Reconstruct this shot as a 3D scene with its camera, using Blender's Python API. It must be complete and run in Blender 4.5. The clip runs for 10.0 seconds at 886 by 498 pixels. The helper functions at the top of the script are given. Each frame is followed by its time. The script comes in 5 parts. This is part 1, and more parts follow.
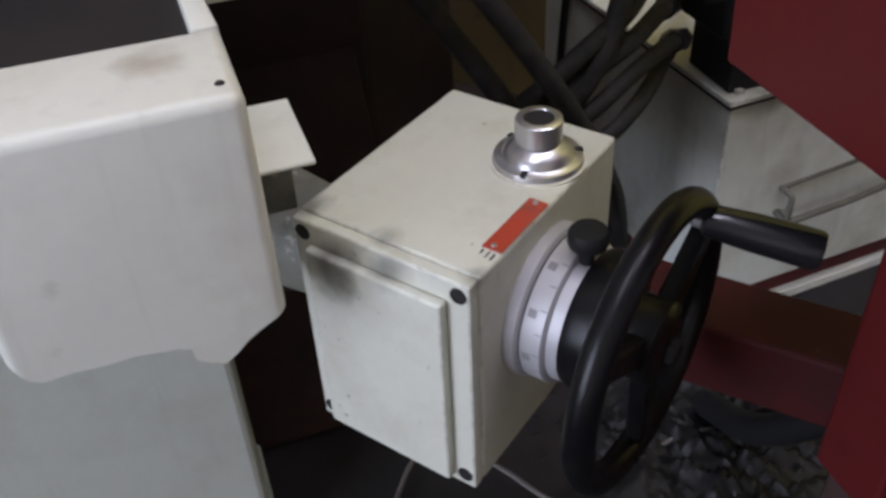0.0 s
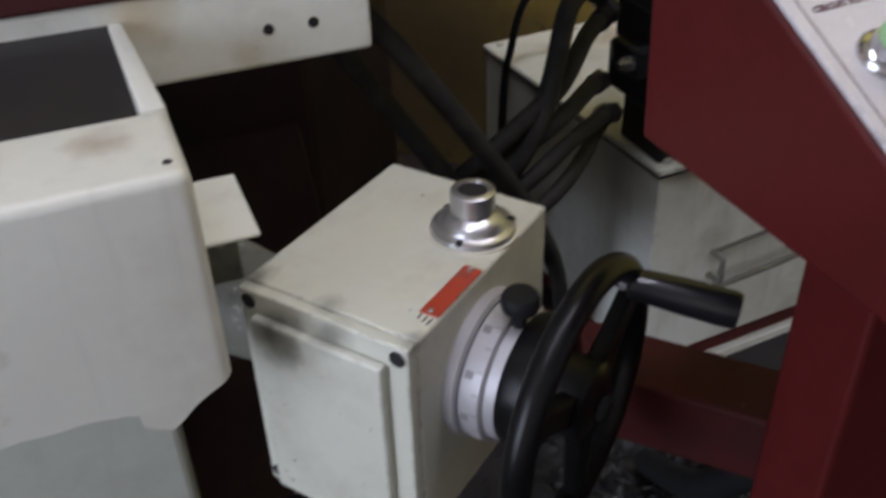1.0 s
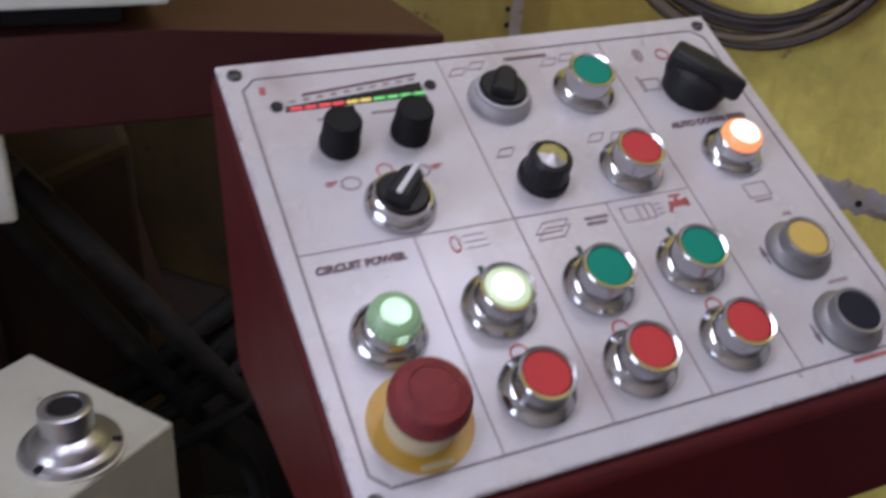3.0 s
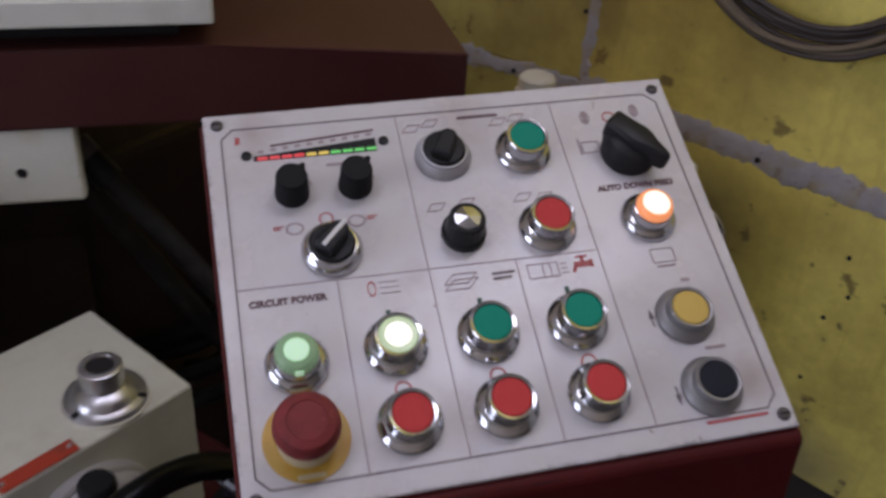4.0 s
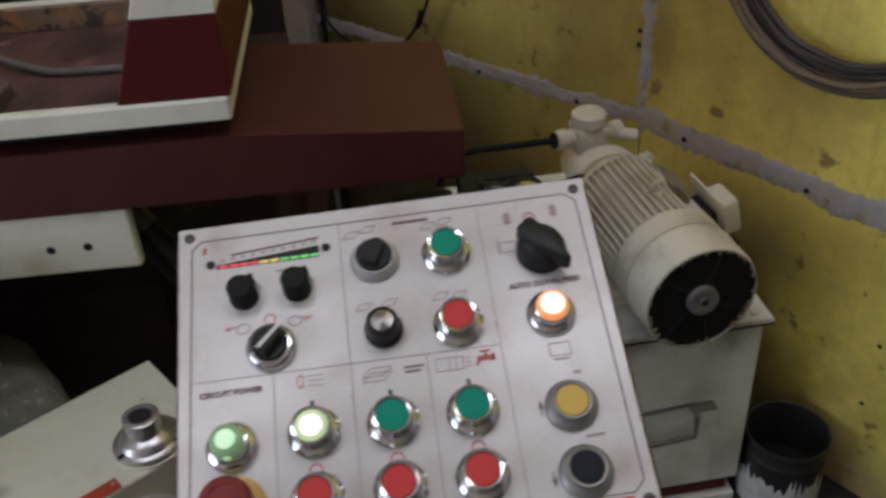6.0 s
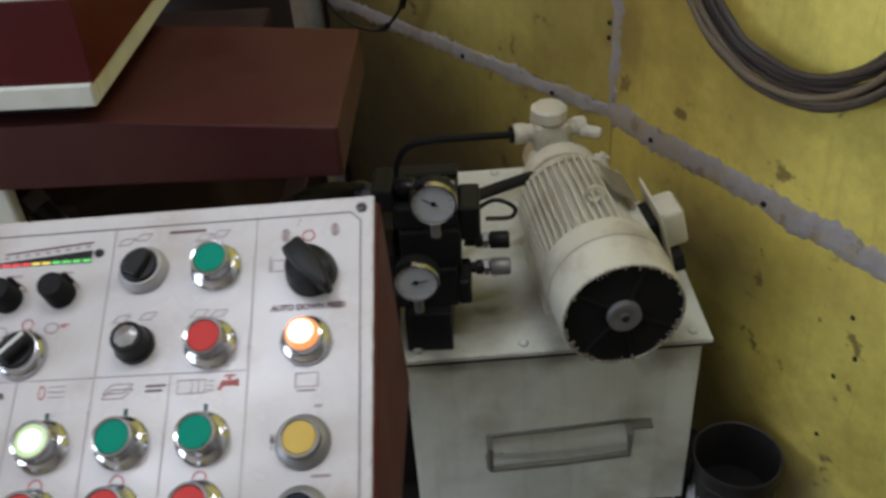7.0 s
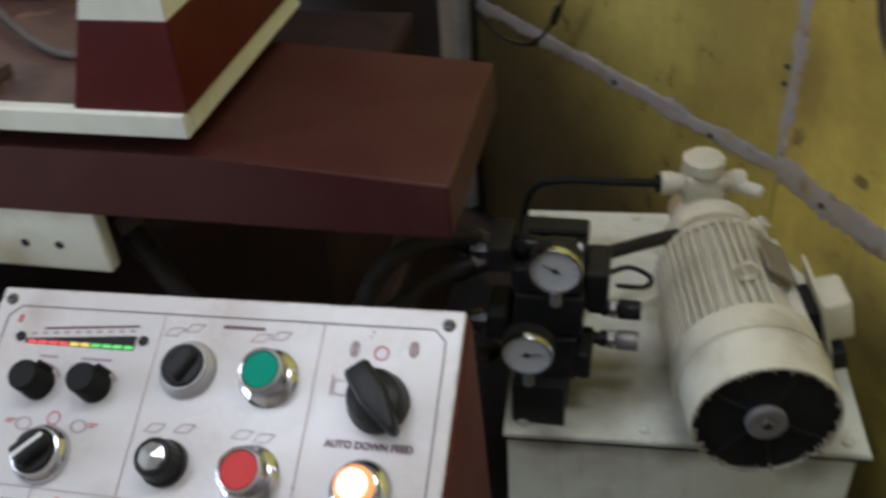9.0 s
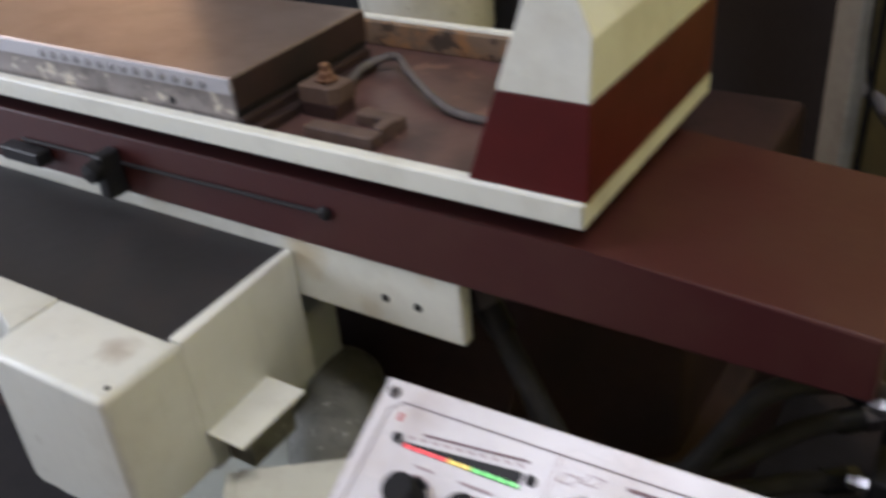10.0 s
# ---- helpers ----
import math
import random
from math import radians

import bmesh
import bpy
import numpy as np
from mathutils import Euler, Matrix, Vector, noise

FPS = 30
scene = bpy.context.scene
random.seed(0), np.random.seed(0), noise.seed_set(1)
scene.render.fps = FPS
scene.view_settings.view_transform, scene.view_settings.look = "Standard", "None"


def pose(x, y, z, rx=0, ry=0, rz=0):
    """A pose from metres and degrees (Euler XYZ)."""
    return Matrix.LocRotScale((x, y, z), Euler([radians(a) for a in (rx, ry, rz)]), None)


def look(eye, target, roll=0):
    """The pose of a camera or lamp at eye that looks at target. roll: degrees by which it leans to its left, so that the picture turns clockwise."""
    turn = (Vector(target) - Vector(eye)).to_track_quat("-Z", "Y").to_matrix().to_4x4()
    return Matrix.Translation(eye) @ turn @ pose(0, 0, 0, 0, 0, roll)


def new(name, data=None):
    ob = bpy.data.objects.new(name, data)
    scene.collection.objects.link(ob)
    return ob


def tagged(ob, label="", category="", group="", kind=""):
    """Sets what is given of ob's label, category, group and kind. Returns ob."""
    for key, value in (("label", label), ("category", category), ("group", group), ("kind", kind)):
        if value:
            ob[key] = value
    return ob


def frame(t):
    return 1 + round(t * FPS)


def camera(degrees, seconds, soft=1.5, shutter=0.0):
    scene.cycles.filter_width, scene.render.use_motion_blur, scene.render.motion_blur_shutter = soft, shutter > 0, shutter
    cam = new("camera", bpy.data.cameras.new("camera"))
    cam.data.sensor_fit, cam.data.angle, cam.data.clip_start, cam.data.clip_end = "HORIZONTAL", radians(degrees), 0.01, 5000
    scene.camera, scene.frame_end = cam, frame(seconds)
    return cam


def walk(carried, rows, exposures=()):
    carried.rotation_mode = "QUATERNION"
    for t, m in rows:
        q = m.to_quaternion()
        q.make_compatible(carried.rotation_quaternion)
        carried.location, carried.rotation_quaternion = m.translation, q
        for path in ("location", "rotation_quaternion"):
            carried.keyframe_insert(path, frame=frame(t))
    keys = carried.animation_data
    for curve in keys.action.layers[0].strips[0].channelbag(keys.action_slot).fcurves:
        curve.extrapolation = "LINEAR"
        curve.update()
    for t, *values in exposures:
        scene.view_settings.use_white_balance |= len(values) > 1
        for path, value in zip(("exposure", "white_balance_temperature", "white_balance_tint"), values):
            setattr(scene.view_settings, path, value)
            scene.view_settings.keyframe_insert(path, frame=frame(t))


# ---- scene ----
cam = camera(50.8, 10.0, soft=3.1, shutter=0.4)
PATH = [
    (0, (-0.3187, -0.2316, 0.8437), (-0.0810, 0.5113, 0.2180), -3.05),
    (0.5, (-0.3222, -0.2366, 0.8520), (-0.0849, 0.5085, 0.2287), -3.12),
    (1, (-0.3177, -0.2609, 0.8624), (-0.0167, 0.5045, 0.2936), -1.78),
    (1.5, (-0.2480, -0.2859, 0.8737), (0.1115, 0.4893, 0.3542), -0.77),
    (2, (-0.1548, -0.3104, 0.8818), (0.1863, 0.4858, 0.3821), 2.60),
    (2.5, (-0.1115, -0.2980, 0.8852), (0.2276, 0.4891, 0.3700), 3.22),
    (3, (-0.0733, -0.2446, 0.8898), (0.3077, 0.5506, 0.4181), 3.93),
    (3.2, (-0.0629, -0.2319, 0.8962), (0.3359, 0.5573, 0.4290), 4.23),
    (4.3, (0.0707, -0.3866, 1.0392), (0.1849, 0.4282, 0.4709), 1.26),
    (4.5, (0.1062, -0.4317, 1.0677), (0.1529, 0.3898, 0.4994), -1.03),
    (5, (0.1242, -0.4536, 1.0912), (0.1369, 0.3622, 0.5130), -2.05),
    (5.5, (0.1279, -0.3965, 1.0954), (0.1569, 0.4184, 0.5165), -2.74),
    (6, (0.1636, -0.3726, 1.1048), (0.2189, 0.4508, 0.5401), -3.64),
    (7.3, (0.4261, -0.3132, 1.0957), (0.3474, 0.4853, 0.4989), -5.32),
    (7.5, (0.4316, -0.3011, 1.0903), (0.3463, 0.4926, 0.4880), -5.90),
    (8, (0.3921, -0.2683, 1.0872), (0.3268, 0.5236, 0.4799), -5.06),
    (8.5, (0.3830, -0.2478, 1.0865), (0.3139, 0.5478, 0.4846), -6.27),
    (9, (0.3960, -0.1800, 1.0956), (0.1987, 0.6004, 0.5023), -4.40),
    (9.5, (0.3838, -0.1288, 1.0900), (0.0193, 0.6079, 0.5205), -4.14),
    (10, (0.2840, -0.1149, 1.0907), (-0.2007, 0.5818, 0.5618), -5.32),
]
EXPOSURES = [(0.0, -0.27, 6000, 22), (1.0, -0.48, 6050, 20), (2.0, -0.34, 5950, 22), (2.5, -0.44, 5900, 24), (3.0, -0.8, 5850, 26), (3.2, -0.88, 5850, 26), (4.3, -1.21, 6150, 25), (6.2, -1.0, 6350, 14), (7.3, -0.56, 6000, 10), (8.5, -0.56, 5900, 10), (9.2, -0.48, 6050, 11), (10.0, -0.27, 6100, 18)]
walk(cam, [(t, look(eye, target, roll)) for t, eye, target, roll in PATH], EXPOSURES)

# ---------- world and light ----------
world = bpy.data.worlds.new("world")
world.use_nodes = True
sky = world.node_tree.nodes.new("ShaderNodeTexSky")
sky.sky_type, sky.sun_disc, sky.sun_elevation, sky.sun_rotation = "NISHITA", False, radians(50), radians(200)
world.node_tree.links.new(sky.outputs[0], world.node_tree.nodes["Background"].inputs[0])
world.node_tree.nodes["Background"].inputs[1].default_value = 0.1
scene.world = world


def area_lamp(name, m, sx, sy, power, color):
    data = bpy.data.lights.new(name, "AREA")
    data.shape, data.size, data.size_y, data.energy, data.color = "RECTANGLE", sx, sy, power, color
    ob = new(name, data)
    ob.matrix_world = m
    return ob


# daylight from an assumed, unseen doorway, two tube lamps under the roof, warm light from an added back window
area_lamp("door_daylight", look((-3.92, -1.15, 1.35), (0, 0.2, 0.8)), 2.2, 2.3, 160, (0.86, 0.93, 1.0))
area_lamp("tube_light", look((0.80, 0.10, 2.85), (0.70, 0.05, 0)), 0.3, 1.2, 27, (0.94, 0.94, 1.0))
area_lamp("tube_light", look((-0.60, -0.19, 2.85), (-0.55, -0.15, 0)), 0.22, 1.2, 20, (0.94, 0.95, 1.0))
area_lamp("added_back_light", look((-3.2, 4.42, 2.1), (-0.4, 0.7, 0.7)), 1.5, 1.3, 150, (1.0, 0.66, 0.38))


# ---------- materials ----------
def node_material(name, base, rough=0.5, metal=0.0, spread=0.12, grain=60.0, stains=None, stain_scale=7.0, stain_amount=0.35, bump=0.08, bump_scale=90.0, coat=0.0, random_tint=0.0, spots=None, spot_scale=40.0, spot_cut=0.66, edge=None, edge_width=0.0022, edge_cut=0.50, streaks=None, shine=0.5):
    m = bpy.data.materials.new(name)
    m.use_nodes = True
    nt = m.node_tree
    bsdf = nt.nodes["Principled BSDF"]
    link = nt.links.new

    def node(kind, **inputs):
        n = nt.nodes.new(kind)
        for key, value in inputs.items():
            n.inputs[key.replace("_", " ")].default_value = value
        return n

    coord = node("ShaderNodeTexCoord")
    fine = node("ShaderNodeTexNoise", Scale=grain, Detail=5.0, Roughness=0.6)
    link(coord.outputs["Object"], fine.inputs["Vector"])
    ramp = node("ShaderNodeMapRange")
    ramp.inputs["To Min"].default_value, ramp.inputs["To Max"].default_value = 1.0 - spread, 1.0 + spread
    link(fine.outputs[0], ramp.inputs["Value"])
    scale = node("ShaderNodeMix")
    scale.data_type, scale.blend_type = "RGBA", "MULTIPLY"
    scale.inputs[0].default_value = 1.0
    scale.inputs[6].default_value = (*base, 1)
    link(ramp.outputs[0], scale.inputs[7])
    colour = scale.outputs[2]
    broad = node("ShaderNodeTexNoise", Scale=stain_scale, Detail=6.0, Roughness=0.65)
    link(coord.outputs["Object"], broad.inputs["Vector"])
    if stains:
        mask = node("ShaderNodeMapRange")
        mask.inputs["From Min"].default_value, mask.inputs["From Max"].default_value = 0.48, 0.72
        mask.inputs["To Max"].default_value = stain_amount
        link(broad.outputs[0], mask.inputs["Value"])
        mix = node("ShaderNodeMix")
        mix.data_type = "RGBA"
        link(mask.outputs[0], mix.inputs[0])
        link(colour, mix.inputs[6])
        mix.inputs[7].default_value = (*stains, 1)
        colour = mix.outputs[2]
    if spots:
        speck = node("ShaderNodeTexNoise", Scale=spot_scale, Detail=3.0, Roughness=0.7)
        link(coord.outputs["Object"], speck.inputs["Vector"])
        cut = node("ShaderNodeMapRange")
        cut.inputs["From Min"].default_value, cut.inputs["From Max"].default_value = spot_cut, spot_cut + 0.05
        cut.inputs["To Max"].default_value = 0.8
        link(speck.outputs[0], cut.inputs["Value"])
        mix = node("ShaderNodeMix")
        mix.data_type = "RGBA"
        link(cut.outputs[0], mix.inputs[0])
        link(colour, mix.inputs[6])
        mix.inputs[7].default_value = (*spots, 1)
        colour = mix.outputs[2]
    if streaks:
        run = node("ShaderNodeMapping")
        run.inputs["Scale"].default_value = (55, 55, 5)
        link(coord.outputs["Object"], run.inputs["Vector"])
        lines = node("ShaderNodeTexNoise", Scale=1.0, Detail=4.0, Roughness=0.6)
        link(run.outputs[0], lines.inputs["Vector"])
        cut = node("ShaderNodeMapRange")
        cut.inputs["From Min"].default_value, cut.inputs["From Max"].default_value = 0.54, 0.78
        cut.inputs["To Max"].default_value = 0.5
        link(lines.outputs[0], cut.inputs["Value"])
        mix = node("ShaderNodeMix")
        mix.data_type = "RGBA"
        link(cut.outputs[0], mix.inputs[0])
        link(colour, mix.inputs[6])
        mix.inputs[7].default_value = (*streaks, 1)
        colour = mix.outputs[2]
    if edge:
        worn = node("ShaderNodeBevel", Radius=edge_width)
        worn.samples = 6
        surface = node("ShaderNodeNewGeometry")
        dot = node("ShaderNodeVectorMath")
        dot.operation = "DOT_PRODUCT"
        link(worn.outputs[0], dot.inputs[0])
        link(surface.outputs["Normal"], dot.inputs[1])
        rim = node("ShaderNodeMapRange")
        rim.inputs["From Min"].default_value, rim.inputs["From Max"].default_value = 0.985, 0.86
        link(dot.outputs["Value"], rim.inputs["Value"])
        chips = node("ShaderNodeTexNoise", Scale=70.0, Detail=5.0, Roughness=0.75)
        link(coord.outputs["Object"], chips.inputs["Vector"])
        cut = node("ShaderNodeMapRange")
        cut.inputs["From Min"].default_value, cut.inputs["From Max"].default_value = edge_cut, edge_cut + 0.1
        cut.inputs["To Max"].default_value = 0.85
        link(chips.outputs[0], cut.inputs["Value"])
        both = node("ShaderNodeMath")
        both.operation = "MULTIPLY"
        link(rim.outputs[0], both.inputs[0])
        link(cut.outputs[0], both.inputs[1])
        mix = node("ShaderNodeMix")
        mix.data_type = "RGBA"
        link(both.outputs[0], mix.inputs[0])
        link(colour, mix.inputs[6])
        mix.inputs[7].default_value = (*edge, 1)
        colour = mix.outputs[2]
    if random_tint:
        info = node("ShaderNodeObjectInfo")
        tint = node("ShaderNodeMapRange")
        tint.inputs["To Min"].default_value, tint.inputs["To Max"].default_value = 1 - random_tint, 1 + random_tint
        link(info.outputs["Random"], tint.inputs["Value"])
        mix = node("ShaderNodeMix")
        mix.data_type, mix.blend_type = "RGBA", "MULTIPLY"
        mix.inputs[0].default_value = 1.0
        link(colour, mix.inputs[6])
        link(tint.outputs[0], mix.inputs[7])
        colour = mix.outputs[2]
    link(colour, bsdf.inputs["Base Color"])
    gloss = node("ShaderNodeMapRange")
    gloss.inputs["To Min"].default_value, gloss.inputs["To Max"].default_value = max(0.03, rough - 0.12), min(1.0, rough + 0.15)
    link(broad.outputs[0], gloss.inputs["Value"])
    link(gloss.outputs[0], bsdf.inputs["Roughness"])
    bsdf.inputs["Metallic"].default_value = metal
    bsdf.inputs["Specular IOR Level"].default_value = shine
    bsdf.inputs["Coat Weight"].default_value = coat
    if bump:
        relief = node("ShaderNodeTexNoise", Scale=bump_scale, Detail=4.0)
        link(coord.outputs["Object"], relief.inputs["Vector"])
        bumpy = node("ShaderNodeBump", Strength=bump, Distance=0.004)
        link(relief.outputs[0], bumpy.inputs["Height"])
        link(bumpy.outputs[0], bsdf.inputs["Normal"])
    return m


def add_dirt_and_shade(m, spots_at, colour):
    """Irregular marks of dirt and of painted shade at object-space places: (x, y, z, radius, strength)."""
    nt = m.node_tree
    bsdf = nt.nodes["Principled BSDF"]
    link = nt.links.new
    for x, y, z, radius, strength in spots_at:
        coord = nt.nodes.new("ShaderNodeTexCoord")
        away = nt.nodes.new("ShaderNodeVectorMath")
        away.operation = "DISTANCE"
        away.inputs[1].default_value = (x, y, z)
        link(coord.outputs["Object"], away.inputs[0])
        rough_edge = nt.nodes.new("ShaderNodeTexNoise")
        rough_edge.inputs["Scale"].default_value = 0.9 / radius
        rough_edge.inputs["Detail"].default_value = 6.0
        link(coord.outputs["Object"], rough_edge.inputs["Vector"])
        both = nt.nodes.new("ShaderNodeMath")
        both.operation = "MULTIPLY_ADD"
        both.inputs[1].default_value = radius * 1.5
        link(rough_edge.outputs[0], both.inputs[0])
        link(away.outputs["Value"], both.inputs[2])
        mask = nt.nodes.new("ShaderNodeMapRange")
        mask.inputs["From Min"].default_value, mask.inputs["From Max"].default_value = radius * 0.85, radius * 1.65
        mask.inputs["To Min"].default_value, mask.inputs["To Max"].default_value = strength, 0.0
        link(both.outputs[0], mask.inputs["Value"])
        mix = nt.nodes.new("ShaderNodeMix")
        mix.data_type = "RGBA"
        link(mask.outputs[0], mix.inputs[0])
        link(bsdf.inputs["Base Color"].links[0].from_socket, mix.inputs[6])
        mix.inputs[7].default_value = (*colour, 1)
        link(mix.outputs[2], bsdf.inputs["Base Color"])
    return m


def glow_material(name, base, glow, strength):
    m = node_material(name, base, rough=0.25, spread=0.05, bump=0.0)
    bsdf = m.node_tree.nodes["Principled BSDF"]
    bsdf.inputs["Emission Color"].default_value = (*glow, 1)
    bsdf.inputs["Emission Strength"].default_value = strength
    return m


CREAM = node_material("cream_paint", (0.70, 0.71, 0.635), rough=0.42, spread=0.05, stains=(0.34, 0.31, 0.22), stain_scale=9, stain_amount=0.4, bump=0.05, spots=(0.12, 0.11, 0.09), spot_scale=55, spot_cut=0.72, edge=(0.06, 0.05, 0.04), edge_cut=0.55)
BOX_CREAM = node_material("gearbox_paint", (0.56, 0.57, 0.49), rough=0.42, spread=0.05, stains=(0.34, 0.31, 0.22), stain_scale=14, stain_amount=0.35, bump=0.05, spots=(0.12, 0.11, 0.09), spot_scale=70, spot_cut=0.7, edge=(0.06, 0.05, 0.04), edge_cut=0.47, edge_width=0.0045)
add_dirt_and_shade(BOX_CREAM, [(-0.010, 0.112, 0.169, 0.030, 0.85), (-0.010, 0.062, 0.179, 0.022, 0.55), (0.004, 0.138, 0.195, 0.020, 0.7), (0.002, 0.002, 0.195, 0.014, 0.5), (0.005, 0.075, 0.195, 0.014, 0.4)], (0.05, 0.045, 0.038))
COVER_CREAM = node_material("way_cover_paint", (0.64, 0.65, 0.585), rough=0.38, spread=0.05, stains=(0.38, 0.34, 0.25), stain_scale=8, stain_amount=0.3, bump=0.05, spots=(0.14, 0.12, 0.10), spot_scale=55, spot_cut=0.73, edge=(0.30, 0.24, 0.16), edge_cut=0.55, streaks=(0.50, 0.51, 0.46))
add_dirt_and_shade(COVER_CREAM, [(-0.325, 0.255, 0.613, 0.024, 0.6), (-0.404, 0.205, 0.52, 0.010, 0.4), (-0.414, 0.205, 0.475, 0.008, 0.6)], (0.26, 0.20, 0.13))
GRIMY_SHADED_GREEN = node_material("grimy_shaded_green_paint", (0.17, 0.17, 0.14), rough=0.55, spread=0.15, stains=(0.05, 0.045, 0.04), stain_scale=25, stain_amount=0.8, bump=0.08, spots=(0.35, 0.36, 0.31), spot_scale=60, spot_cut=0.62)
CREAM_GREEN = node_material("cream_green_paint", (0.52, 0.55, 0.485), rough=0.5, spread=0.06, stains=(0.25, 0.25, 0.18), stain_amount=0.3, bump=0.06, spots=(0.1, 0.09, 0.08), spot_scale=40, spot_cut=0.73, edge=(0.06, 0.05, 0.04), streaks=(0.42, 0.44, 0.38))
TANK_CREAM = node_material("tank_paint", (0.70, 0.73, 0.67), rough=0.5, spread=0.07, stains=(0.36, 0.34, 0.25), stain_scale=6, stain_amount=0.55, bump=0.08, spots=(0.10, 0.09, 0.07), spot_scale=35, spot_cut=0.70, edge=(0.05, 0.04, 0.03), edge_width=0.004, edge_cut=0.42, streaks=(0.48, 0.48, 0.40))
MOTOR_CREAM = node_material("motor_paint", (0.64, 0.62, 0.52), rough=0.5, spread=0.08, stains=(0.28, 0.25, 0.17), stain_scale=14, stain_amount=0.55, bump=0.12, spots=(0.16, 0.13, 0.08), spot_scale=60, spot_cut=0.69, edge=(0.10, 0.08, 0.05), edge_cut=0.56)
RED = node_material("dark_red_paint", (0.078, 0.0085, 0.0085), rough=0.45, spread=0.08, stains=(0.046, 0.0055, 0.0055), stain_amount=0.6, bump=0.05, edge=(0.02, 0.012, 0.012), spots=(0.03, 0.012, 0.012), spot_scale=45, spot_cut=0.72, shine=0.22)
TABLE_RED = node_material("table_red_paint", (0.052, 0.011, 0.011), rough=0.5, spread=0.1, stains=(0.075, 0.030, 0.020), stain_scale=5, stain_amount=0.65, bump=0.06, edge=(0.02, 0.014, 0.012), spots=(0.10, 0.055, 0.045), spot_scale=60, spot_cut=0.73, shine=0.35)
OILY = node_material("oily_machine_paint", (0.046, 0.026, 0.023), rough=0.55, spread=0.2, stains=(0.018, 0.016, 0.016), stain_scale=5, stain_amount=0.8, bump=0.1, shine=0.25)
# grime; also paints holes, slots and recesses dark in place of their shade
DARK = node_material("dark_grime_and_hollows", (0.022, 0.021, 0.022), rough=0.6, spread=0.2, stains=(0.035, 0.032, 0.03), stain_amount=0.5, bump=0.1, shine=0.12)
BLACK = node_material("black_plastic", (0.018, 0.018, 0.019), rough=0.35, spread=0.15, bump=0.04, shine=0.15)
BLACK_MATT = node_material("black_rubber", (0.011, 0.011, 0.012), rough=0.6, spread=0.2, stains=(0.016, 0.015, 0.014), stain_scale=20, stain_amount=0.5, bump=0.1, shine=0.15)
BAKELITE = node_material("black_bakelite", (0.010, 0.010, 0.012), rough=0.3, spread=0.1, bump=0.02, coat=0.3, shine=0.25)
CHROME = node_material("chrome", (0.56, 0.56, 0.58), rough=0.17, metal=1.0, spread=0.05, stain_scale=60, bump=0.02)
STEEL = node_material("turned_steel", (0.50, 0.50, 0.52), rough=0.32, metal=0.9, spread=0.08, stains=(0.30, 0.29, 0.28), stain_scale=40, stain_amount=0.4, bump=0.05, bump_scale=260)
DULL_STEEL = node_material("dull_grey_metal", (0.26, 0.255, 0.26), rough=0.45, metal=0.55, spread=0.1, bump=0.06)
DIAL = node_material("satin_dial_metal", (0.42, 0.415, 0.43), rough=0.5, metal=0.35, spread=0.06, stains=(0.42, 0.40, 0.40), stain_scale=30, stain_amount=0.4, bump=0.03)
CHUCK_TOP = node_material("ground_chuck_steel", (0.44, 0.35, 0.30), rough=0.3, metal=0.75, spread=0.12, grain=30, stains=(0.30, 0.20, 0.14), stain_scale=6, stain_amount=0.6, bump=0.03)
CHUCK_SIDE = node_material("stained_chuck_side", (0.24, 0.215, 0.20), rough=0.5, metal=0.15, spread=0.2, stains=(0.06, 0.045, 0.04), stain_scale=26, stain_amount=0.9, bump=0.15, spots=(0.62, 0.56, 0.46), spot_scale=34, spot_cut=0.58)
RUSTY = node_material("rusty_brown", (0.16, 0.08, 0.045), rough=0.7, spread=0.25, stains=(0.32, 0.17, 0.07), stain_scale=18, stain_amount=0.7, bump=0.2)
TRAY_FLOOR = node_material("tray_floor", (0.11, 0.058, 0.050), rough=0.35, spread=0.2, stains=(0.03, 0.022, 0.022), stain_scale=9, stain_amount=0.9, bump=0.1, spots=(0.20, 0.115, 0.085), spot_scale=16, spot_cut=0.6)
BELLOWS = node_material("black_way_cover", (0.018, 0.017, 0.017), rough=0.48, spread=0.15, stains=(0.05, 0.032, 0.025), stain_scale=7, stain_amount=0.4, bump=0.05, shine=0.35)
PLATE = node_material("printed_face_plate", (0.57, 0.555, 0.57), rough=0.24, spread=0.03, stains=(0.40, 0.34, 0.31), stain_scale=26, stain_amount=0.34, bump=0.02, spots=(0.28, 0.20, 0.18), spot_scale=90, spot_cut=0.7, edge=(0.16, 0.13, 0.13), edge_width=0.004)
INK = node_material("dark_print", (0.17, 0.135, 0.145), rough=0.5, spread=0.2, grain=400, bump=0.0)
INK_TEXT = node_material("worn_red_brown_print", (0.12, 0.06, 0.07), rough=0.5, spread=0.3, grain=500, bump=0.0)
INK_FADED = node_material("faded_print", (0.32, 0.25, 0.265), rough=0.5, spread=0.2, grain=300, bump=0.0)
INK_RED = node_material("red_print", (0.42, 0.09, 0.09), rough=0.5, spread=0.2, grain=300, bump=0.0)
INK_GREEN = node_material("dark_green_print", (0.02, 0.07, 0.05), rough=0.5, spread=0.2, bump=0.0)
CAP_RED = node_material("red_cap", (0.56, 0.055, 0.055), rough=0.62, spread=0.06, stains=(0.36, 0.03, 0.03), stain_scale=60, stain_amount=0.4, bump=0.02, shine=0.2)
CAP_GREEN = node_material("green_cap", (0.0, 0.25, 0.17), rough=0.62, spread=0.06, bump=0.02, shine=0.2)
